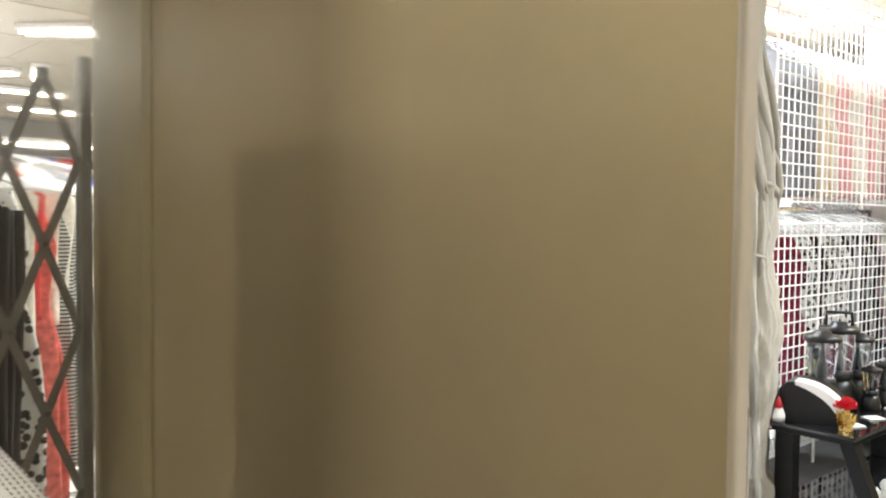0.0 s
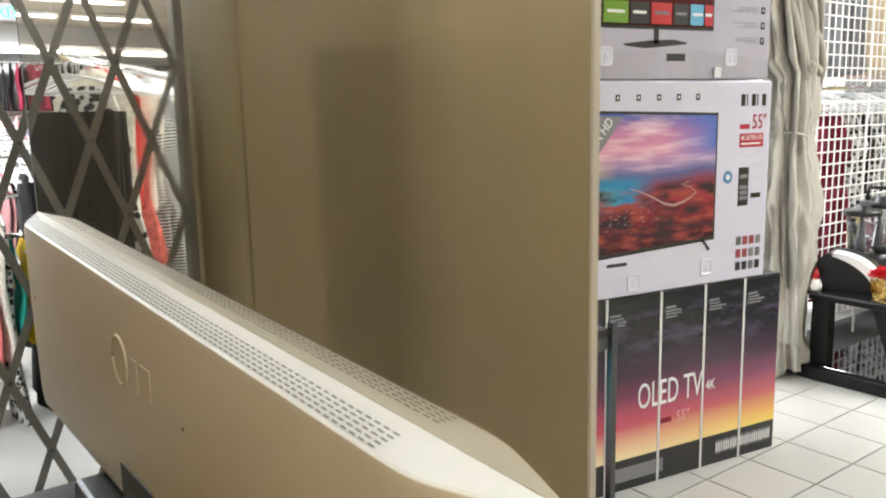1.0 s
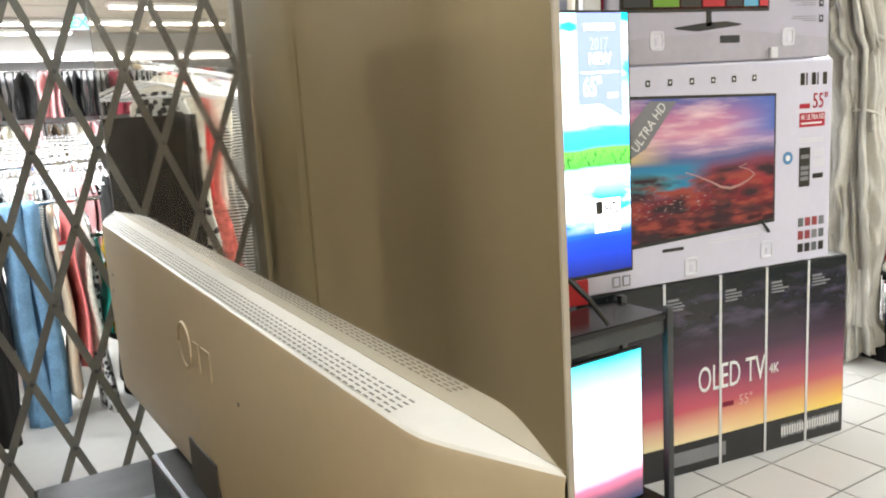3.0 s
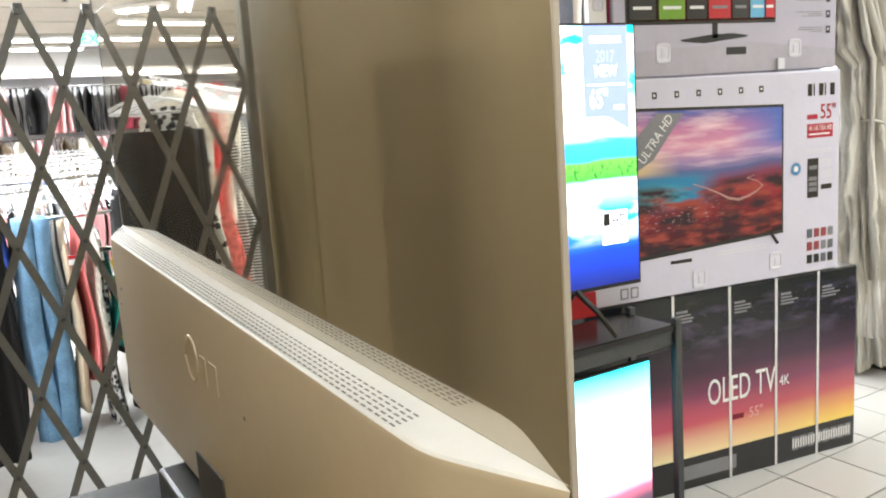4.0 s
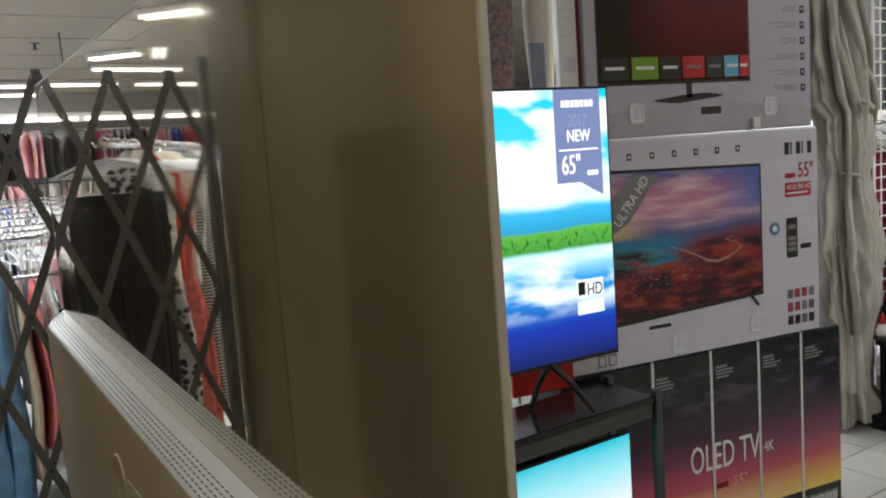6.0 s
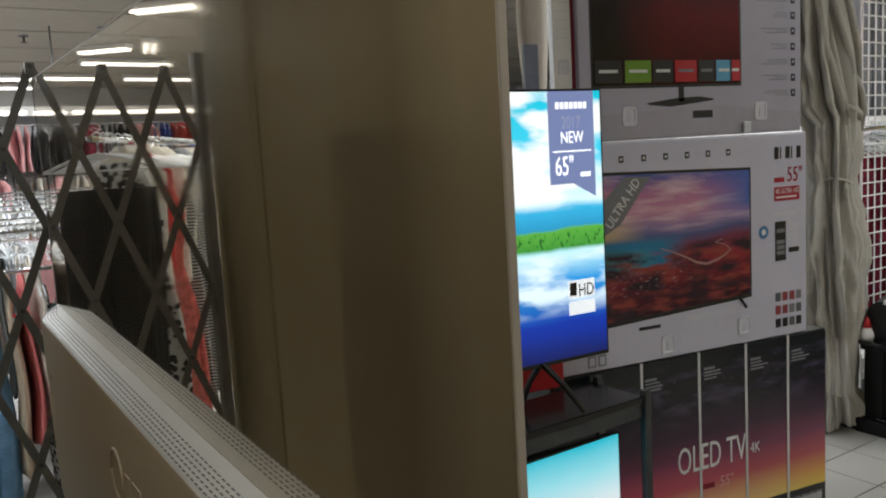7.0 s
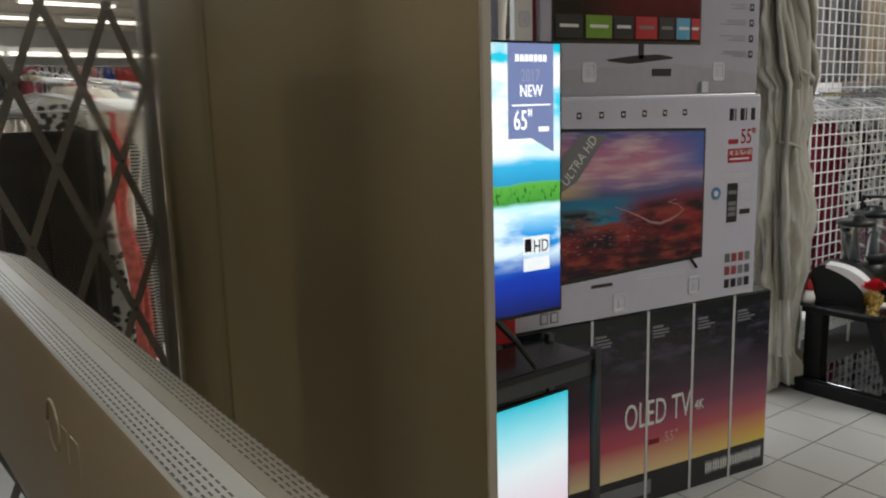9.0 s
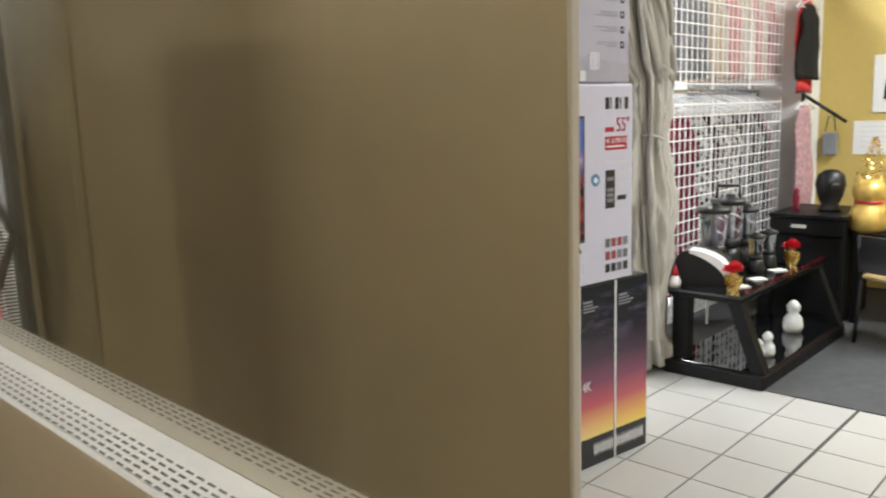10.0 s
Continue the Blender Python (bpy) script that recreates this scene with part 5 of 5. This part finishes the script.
valance = thing("light_valance", S(-4.0, 12.8, 2.60), "lit white light valance above the far wall rails", "light valance")
part("valance_board", box(-4.4, 5.4, -0.16, -0.14, 0, 0.16, 0.004), M["white_wall"], valance)
part("valance_shelf", box(-4.4, 5.4, -0.14, 0.29, 0.14, 0.16), M["white_wall"], valance)
for k in range(7):
    part("valance_tube", tube([(-4.2 + 1.36 * k, -0.185, 0.05), (-2.95 + 1.36 * k, -0.185, 0.05)], 0.024), M["tube"], valance, "glowing fluorescent tube", True)

# clothes behind the wire grid
for z, pal, ln in ((1.58, ("maroon_cloth", "maroon_cloth", "maroon_cloth", "zebra", "zebra", "black_cloth", "zebra", "stripe", "zebra", "black_cloth", "grey_cloth", "black_cloth", "stripe", "black_cloth", "pink_knit"), 1.25), (2.72, ("grey_cloth", "grey_cloth", "grey_cloth", "beige_cloth", "white_cloth", "pink_cloth", "white_cloth", "white_cloth", "pink_cloth", "white_cloth", "pink_cloth"), 0.9)):
    clothes_rack(1.42, 3.49, 1.0, z)
    for k in range(24):
        hang(S(1.86 + 0.069 * k, 1.0, z, (k * 53) % 17 - 8), pal[k * len(pal) // 24], ln, 0.40, 0.06, "dress" if k % 3 else "shirt", k % 3)

for k in range(60):
    hang(S(1.70 + 0.030 * k, 0.93, 1.635 + 0.025 * math.sin(k * 1.7), (k * 41) % 120 - 60), "", bare=True)
clothes_rack(1.42, 3.49, 0.93, 1.635)

# dresses on the pillar beside the grid
for z in (1.60, 2.36):
    hk = thing("wall_hook", S(3.53, 0.59, z), "small chrome hook fixed to the white pillar", "hook", "pillar hooks")
    part("hook_arm", tube([(0, 0, 0.01), (-0.11, -0.05, 0.01), (-0.11, -0.09, 0.012), (-0.11, -0.10, 0.035)], 0.005, 6), M["chrome"], hk)
hang(S(3.42, 0.525, 1.60, 90), "pink_knit", 0.92, 0.32, 0.06, "dress", 2)
hang(S(3.40, 0.545, 2.36, 90), "red_cloth", 0.66, 0.34, 0.04, "shirt", 1)
hang(S(3.40, 0.51, 2.36, 90), "black_cloth", 0.56, 0.38, 0.05, "dress", 3)

# the hangers of the far racks, past counting
co_ = np.array([v.co[:] for v in HANGER.vertices])
fa_ = [tuple(p.vertices) for p in HANGER.polygons]
vs_, fs_ = [], []
for i, m in enumerate(FAR_HANGERS):
    mm = np.array(m)
    vs_.append(co_ @ mm[:3, :3].T + mm[:3, 3])
    fs_ += [tuple(k + i * len(co_) for k in f) for f in fa_]
me = bpy.data.meshes.new("far_hangers")
me.from_pydata(np.concatenate(vs_).tolist(), [], fs_)
me.materials.append(M["hanger"])
tagged(new("far_hangers", me), "clear white hangers crowded on the far clothes rails", "hangers", kind="stuff")

# ---- the low black stand and what is on it ----
w = part("wall_partition", box(0.5, 3.9, 1.75, 1.85, 0, CEIL), M["white_wall"], None, at=S(0, 0))
tagged(w, "white partition behind the hanging clothes", "wall", kind="structure")
stand = thing("low_stand", S(-0.05, -0.03), "low black glass television stand with red tinsel edges", "tv stand")
part("base_board", box(1.04, 2.42, -0.12, 0.46, 0.0, 0.075, 0.005), M["black_wood"], stand)
part("base_glass", box(1.07, 2.40, -0.09, 0.44, 0.077, 0.084, 0.002), M["black_glass"], stand, "black glass lower shelf")
part("top_glass", box(1.06, 2.45, 0.02, 0.47, 0.485, 0.503, 0.003), M["black_glass"], stand, "black glass top")
part("top_frame", box(1.075, 2.43, 0.035, 0.455, 0.455, 0.483, 0.004), M["black_wood"], stand)
for u in (1.09, 2.34):
    bm = bmesh.new()
    vs = [bm.verts.new(c) for c in ((u, -0.11, 0.075), (u + 0.075, -0.11, 0.075), (u + 0.075, -0.03, 0.075), (u, -0.03, 0.075), (u, 0.04, 0.456), (u + 0.075, 0.04, 0.456), (u + 0.075, 0.11, 0.456), (u, 0.11, 0.456))]
    for f in ((0, 1, 2, 3), (4, 5, 6, 7), (0, 1, 5, 4), (1, 2, 6, 5), (2, 3, 7, 6), (3, 0, 4, 7)):
        bm.faces.new([vs[i] for i in f])
    part("slanted_leg", bm, M["black_wood"], stand)
    part("back_column", box(u, u + 0.075, 0.34, 0.44, 0.085, 0.456, 0.004), M["black_wood"], stand)


def tinsel(name, m, length, material, label):
    rng = random.Random(4)
    bm = bmesh.new()
    for k in range(int(length * 520)):
        c = Vector((rng.uniform(0, length), 0, 0))
        d = Vector((rng.uniform(-0.5, 0.5), rng.uniform(-1, 1), rng.uniform(-1, 1))).normalized() * rng.uniform(0.012, 0.026)
        s_ = d.cross(Vector((1, 0.3, 0.2))).normalized() * 0.0022
        a = [bm.verts.new(c + q) for q in (s_, d + s_ * 0.3, d - s_ * 0.3, -s_)]
        bm.faces.new(a)
    add_tube(bm, [(0, 0, 0), (length, 0, 0)], 0.006, 6)
    t = part(name, bm, material, None, at=m)
    return tagged(t, label, "tinsel", kind="stuff")


tinsel("tinsel", S(1.08, 0.012, 0.495), 1.34, M["tinsel_red"], "red tinsel garland along the stand's top edge")
tinsel("tinsel", S(1.08, -0.13, 0.06), 1.32, M["tinsel_red"], "red tinsel garland along the stand's base")


def appliance(m):
    """Round-fronted black appliance with a white band over its side."""
    t = thing("toaster", m, "black counter appliance with a white curved band", "appliance")
    arc_ = [(-0.07 + 0.24 * math.sin(a), 0.21 * math.cos(a) ** 0.8) for a in [math.pi / 2 * k / 12 for k in range(13)]]
    prof = [(-0.15, 0.0), (-0.155, 0.10), (-0.145, 0.17), (-0.11, 0.203)] + arc_

    def slab(y0, y1):
        bm = bmesh.new()
        a = [bm.verts.new((x, y0, z)) for x, z in prof]
        c = [bm.verts.new((x, y1, z)) for x, z in prof]
        bm.faces.new(a)
        bm.faces.new(c[::-1])
        for k in range(len(a)):
            bm.faces.new((a[k], a[(k + 1) % len(a)], c[(k + 1) % len(a)], c[k]))
        return bm
    part("shell", slab(-0.10, 0.12), M["black_plastic"], t)
    crescent = bmesh.new()
    rings_ = []
    for i, (x, z) in enumerate(arc_):
        wd = 0.008 + 0.034 * math.sin(math.pi * (i + 1) / 15)
        f = 1.0 - wd / math.hypot(x + 0.07, z)
        rings_.append([crescent.verts.new(c) for c in ((-0.07 + (x + 0.07) * 1.02, -0.108, z * 1.02), (-0.07 + (x + 0.07) * 1.02, 0.0, z * 1.02), (-0.07 + (x + 0.07) * f, -0.108, z * f), (-0.07 + (x + 0.07) * f, -0.0995, z * f))])
    for p_, q_ in zip(rings_, rings_[1:]):
        crescent.faces.new((p_[0], q_[0], q_[1], p_[1]))
        crescent.faces.new((p_[0], p_[2], q_[2], q_[0]))
        crescent.faces.new((p_[2], p_[3], q_[3], q_[2]))
    part("white_band", crescent, M["white_wire"], t, "white curved band")
    return t


appliance(S(1.22, 0.30, 0.504, -75))


def blender_jar(m, s_, label):
    t = thing("blender", m, label, "blender", "blenders")
    part("motor_base", lathe([(0.085 * s_, 0), (0.09 * s_, 0.02 * s_), (0.075 * s_, 0.10 * s_), (0.055 * s_, 0.13 * s_)]), M["black_plastic"], t, smooth=True)
    part("jar", lathe([(0.05 * s_, 0.131 * s_), (0.056 * s_, 0.15 * s_), (0.072 * s_, 0.33 * s_), (0.074 * s_, 0.345 * s_)]), GLASS, t, "clear jar", True)
    part("lid", lathe([(0.088 * s_, 0.346 * s_), (0.088 * s_, 0.372 * s_), (0.04 * s_, 0.374 * s_), (0.035 * s_, 0.395 * s_), (0.0, 0.397 * s_)]), M["black_plastic"], t, "black lid", True)
    part("jar_collar", lathe([(0.06 * s_, 0.128 * s_), (0.066 * s_, 0.135 * s_), (0.064 * s_, 0.165 * s_), (0.057 * s_, 0.17 * s_)]), M["black_plastic"], t, smooth=True)
    part("blade_column", lathe([(0.016 * s_, 0.15 * s_), (0.018 * s_, 0.2 * s_), (0.008 * s_, 0.30 * s_), (0.004 * s_, 0.34 * s_)], 10), M["grey_print"], t, smooth=True)
    part("jar_handle", tube([(0.07 * s_, 0, 0.32 * s_), (0.12 * s_, 0, 0.31 * s_), (0.12 * s_, 0, 0.20 * s_), (0.062 * s_, 0, 0.18 * s_)], 0.009 * s_, 8), M["black_plastic"], t, smooth=True)
    return t


blender_jar(S(1.41, 0.34, 0.504, 40), 1.15, "blender with a clear jar and black lid on the stand")
big = blender_jar(S(1.66, 0.36, 0.504, 120), 1.22, "large blender with a clear jar and carrying handle")
part("top_handle", tube([(-0.07, 0, 0.46), (-0.065, 0, 0.535), (0.065, 0, 0.535), (0.07, 0, 0.46)], 0.011, 8), M["black_plastic"], big, smooth=True)
blender_jar(S(1.93, 0.36, 0.504, 200), 1.0, "blender with a clear jar beside two others")
blender_jar(S(1.72, 0.20, 0.504, 200), 0.62, "small blender cup with a black lid")
blender_jar(S(1.92, 0.20, 0.504, 90), 0.62, "small blender cup with a black lid")


def flower(m, label):
    t = thing("flower_ornament", m, label, "flower ornament", "red flower ornaments")
    rng = random.Random(2)
    bm = bmesh.new()
    for k in range(34):
        a, e = rng.uniform(0, 6.28), rng.uniform(0.1, 1.4)
        d = Vector((math.cos(a) * math.cos(e), math.sin(a) * math.cos(e), math.sin(e)))
        s_ = d.cross(Vector((0, 0, 1))).normalized()
        up = s_.cross(d)
        c = d * 0.025 + Vector((0, 0, 0.10))
        q = [c - s_ * 0.008, c + d * 0.03 - s_ * 0.024 + up * 0.006, c + d * 0.048 + up * 0.012, c + d * 0.03 + s_ * 0.024 + up * 0.006, c + s_ * 0.008]
        bm.faces.new([bm.verts.new(p) for p in q])
    part("bloom", bm, M["red_flower"], t, "red silk petals")
    bm = bmesh.new()
    for k in range(60):
        a = rng.uniform(0, 6.28)
        p = Vector((math.cos(a) * 0.03, math.sin(a) * 0.03, 0.0))
        q = Vector((math.cos(a + 1) * 0.045, math.sin(a + 1) * 0.045, rng.uniform(0.04, 0.10)))
        s_ = Vector((-math.sin(a), math.cos(a), 0)) * 0.005
        bm.faces.new([bm.verts.new(c) for c in (p - s_, p + s_, q + s_, q - s_)])
    add_tube(bm, [(0, 0, 0), (0, 0, 0.1)], [0.035, 0.02], 8)
    part("gold_wrap", bm, M["tinsel_gold"], t, "gold foil wrap")


flower(S(1.13, 0.09, 0.504), "red silk flower in gold foil at the stand's corner")
flower(S(2.05, 0.10, 0.504), "red silk flower in gold foil further along the stand")
for u, v in ((1.25, 0.10), (1.50, 0.10), (1.82, 0.10)):
    c = thing("price_card", S(u, v, 0.504, -30), "small white price card on the stand", "price card", "price cards")
    part("card", box(-0.05, 0.05, -0.035, 0.035, 0.0, 0.006, 0.001), M["paper"], c)


def figurine(m, label, s_=1.0):
    t = part("figurine", lathe([(0.05 * s_, 0), (0.062 * s_, 0.03 * s_), (0.055 * s_, 0.09 * s_), (0.03 * s_, 0.12 * s_), (0.04 * s_, 0.145 * s_), (0.042 * s_, 0.17 * s_), (0.025 * s_, 0.195 * s_), (0.01, 0.205 * s_)], 20), M["porcelain"], None, smooth=True, at=m)
    tagged(t, label, "figurine", "white figurines")


figurine(S(1.98, 0.05, 0.085), "white ornament on the stand's lower shelf", 1.0)
figurine(S(1.38, -0.02, 0.085), "small pale ornament on the stand's lower shelf", 0.7)
figurine(S(1.30, 0.0, 0.085), "small pale ornament on the stand's lower shelf", 0.55)
san = thing("gnome_ornament", S(1.05, 0.40, 0.504), "small red and white ornament beside the appliance", "ornament")
part("ornament_body", lathe([(0.03, 0), (0.035, 0.03), (0.02, 0.07)], 16), M["white_wire"], san, smooth=True)
part("ornament_hat", lathe([(0.024, 0.071), (0.015, 0.1), (0.003, 0.13)], 16), M["netred_print"], san, smooth=True)

# ---- black cabinet, desk, gold cat, chair ----
cab = thing("black_cabinet", S(0, 0), "black cabinet with a drawer front beside the stand", "cabinet")
part("carcass", box(2.62, 3.22, -0.04, 0.44, 0.0, 0.73, 0.006), M["black_wood"], cab)
part("drawer_front", box(2.590, 2.618, -0.05, 0.45, 0.62, 0.728, 0.004), M["black_wood"], cab)
part("drawer_front", box(2.604, 2.618, -0.03, 0.43, 0.06, 0.60, 0.004), M["black_wood"], cab)
part("drawer_label", box(2.586, 2.589, 0.20, 0.30, 0.665, 0.69), M["paper"], cab, "small white label")
part("cabinet_top", box(2.58, 3.24, -0.06, 0.46, 0.732, 0.76, 0.004), M["black_wood"], cab)
mc = thing("coffee_machine", S(2.86, 0.135, 0.761, -60), "round-backed glossy black coffee machine on the cabinet", "coffee machine")
part("machine_body", lathe([(0.075, 0.0), (0.078, 0.02), (0.06, 0.05), (0.085, 0.11), (0.105, 0.19), (0.09, 0.26), (0.045, 0.295), (0.0, 0.30)], 28, 0.8), M["black_plastic"], mc, smooth=True)
part("machine_spout", box(-0.03, 0.03, -0.15, -0.07, 0.17, 0.21, 0.008), M["black_plastic"], mc)
sp = thing("pepper_mill", S(2.72, 0.32, 0.761), "dark red pepper mill on the cabinet", "pepper mill")
part("mill_body", lathe([(0.028, 0), (0.02, 0.05), (0.026, 0.1), (0.016, 0.13), (0.022, 0.15), (0.0, 0.175)], 18), M["maroon_cloth"], sp, smooth=True)
desk = thing("black_desk", S(0, 0), "black desk against the yellow wall", "desk")
part("desktop", box(2.70, 3.9, -0.85, -0.06, 0.61, 0.64, 0.004), M["black_wood"], desk)
for u, v in ((2.74, -0.81), (2.74, -0.10), (3.85, -0.81), (3.85, -0.10)):
    part("desk_leg", box(u - 0.025, u + 0.025, v - 0.025, v + 0.025, 0.004, 0.61, 0.003), M["black_wood"], desk)
part("modesty_panel", box(3.8, 3.815, -0.78, -0.13, 0.15, 0.608), M["black_wood"], desk)
cat = part("lucky_cat", lathe([(0.10, 0.0), (0.125, 0.03), (0.13, 0.09), (0.105, 0.17), (0.075, 0.205), (0.098, 0.235), (0.108, 0.28), (0.095, 0.33), (0.05, 0.36), (0.0, 0.365)], 28), M["gold"], None, smooth=True, at=S(2.80, -0.135, 0.641, -60))
tagged(cat, "gold seated cat figure with a red collar", "cat figure")
ear = bmesh.new()
for x in (-0.06, 0.06):
    add_tube(ear, [(x, 0, 0.32), (x * 1.15, 0, 0.395)], [0.032, 0.004], 10)
part("ears", ear, M["gold"], cat)
part("collar", tube([(0.08 * math.cos(a), 0.08 * math.sin(a), 0.207) for a in [k * math.pi / 12 for k in range(25)]], 0.012, 8), M["netred_print"], cat, "red collar", True)
part("raised_paw", tube([(0.10, -0.05, 0.14), (0.15, -0.09, 0.17), (0.16, -0.10, 0.22)], [0.035, 0.032, 0.028], 10), M["gold"], cat, smooth=True)
tree = thing("tinsel_tree", S(2.94, -0.12, 0.641), "small gold tinsel tree standing behind the cat", "ornament tree")
part("trunk", tube([(0, 0, 0), (0, 0, 0.40)], 0.012), M["tinsel_gold"], tree)
bm = bmesh.new()
rng = random.Random(8)
for k in range(700):
    h_ = rng.uniform(0, 1)
    a = rng.uniform(0, 6.28)
    r_ = 0.115 * (1 - h_) ** 0.8 * rng.uniform(0.4, 1.1) + 0.006
    p = Vector((math.cos(a) * r_, math.sin(a) * r_, 0.34 + 0.30 * h_))
    d = Vector((rng.uniform(-1, 1), rng.uniform(-1, 1), rng.uniform(-1, 1))).normalized() * 0.02
    s_ = d.cross(Vector((0.3, 1, 0.2))).normalized() * 0.004
    bm.faces.new([bm.verts.new(c) for c in (p - s_, p + s_, p + d)])
part("tinsel_needles", bm, M["tinsel_gold"], tree, "gold tinsel")
chair = thing("chair", S(2.35, -0.50, 0.004, 70), "black metal chair with a pale wooden seat", "chair")
part("seat", box(-0.19, 0.19, -0.19, 0.19, 0.42, 0.445, 0.01), mat("pale_wood_seat", (0.42, 0.30, 0.14), 0.45, vary=0.2, scale=6, stretch=(6, 1, 1)), chair, "pale wooden seat")
for x in (-0.18, 0.18):
    for y in (-0.18, 0.18):
        part("leg", tube([(x * 1.1, y * 1.1, 0), (x, y, 0.42)], 0.013), M["black_plastic"], chair, smooth=True)
    part("back_post", tube([(x, 0.18, 0.42), (x, 0.23, 0.70)], 0.013), M["black_plastic"], chair, smooth=True)
part("back_panel", box(-0.18, 0.18, 0.205, 0.225, 0.47, 0.70, 0.006), M["black_plastic"], chair)

# ---- things on the wall and pillar ----
for nm, v, z, w_, h_, dark, lab in (("poster", 0.056, 1.436, 0.26, 0.45, True, "white framed poster with a dark figure shape"), ("notice", 0.146, 1.10, 0.34, 0.27, False, "plain white paper notice on the yellow wall")):
    p_ = thing(nm, S(3.945, v, z, -90), lab, nm)
    part("sheet", box(-w_ / 2, w_ / 2, -0.004, 0.004, 0, h_, 0.001), M["paper"], p_)
    if dark:
        part("poster_shape", lathe([(0.05, 0.10), (0.045, 0.2), (0.025, 0.3), (0.03, 0.36), (0.0, 0.38)], 12, 0.02), M["black_print"], p_, at=pose(0, -0.006, 0))
    else:
        bars([(-0.11, 0.11, 0.06 + k * 0.04, 0.066 + k * 0.04) for k in range(6)], -0.0046, M["clear_plastic"], "small_print", p_)
arm = thing("display_rod", S(3.541, 0.575, 1.589), "black sloping display rod fixed to the pillar", "display rod")
part("arm_bar", tube([(0, 0, 0), (0.17, -0.27, -0.22)], 0.014, 8), M["black_plastic"], arm, smooth=True)
part("arm_plate", box(-0.03, 0.03, -0.004, 0.014, -0.05, 0.05, 0.003), M["black_plastic"], arm)
bag = thing("hanging_bag", S(3.92, 0.48, 1.09, -90), "small dark bag hanging on the yellow wall", "bag")
part("bag_body", box(-0.06, 0.06, -0.035, 0.0, 0, 0.19, 0.015), M["grey_cloth"], bag)
part("bag_loop", tube([(-0.04, -0.018, 0.2), (-0.02, -0.018, 0.32), (0.02, -0.018, 0.32), (0.04, -0.018, 0.2)], 0.005, 6), M["black_plastic"], bag)

# ---- floor tiles ----
TS, GAP = 0.305, 0.008
tb = box(GAP / 2, TS - GAP / 2, GAP / 2, TS - GAP / 2, -0.006, 0.0, 0.0012)
TILE = mesh_of("tile", tb, M["tile"])
near, rest = [], []
OFF_U, OFF_V = 0.10, -0.011
for i in range(-14, 4):
    for j in range(-17, 4):
        u, v = OFF_U + i * TS, OFF_V + j * TS
        if u + TS > 1.02 + 0.05 or v + TS > 0.92 or u < -3.75:
            continue
        (near if -1.7 < u and -2.0 < v else rest).append((u, v))
for u, v in near[:300]:
    ob = new("tile", TILE)
    ob.parent = floor
    ob.matrix_basis = S(u, v)
bm = bmesh.new()
for u, v in rest + near[300:]:
    add_box(bm, u + GAP / 2, u + TS - GAP / 2, v + GAP / 2, v + TS - GAP / 2, -0.006, 0.0)
t_ = part("tiles_rest", bm, M["tile"], floor, at=S(0, 0))
t_["kind"] = "stuff"
part("joint_strip", box(-3.6, 1.02, -0.630, -0.614, -0.004, 0.0012), M["floor_base"], floor, "dark wide joint strip", at=S(0, 0))
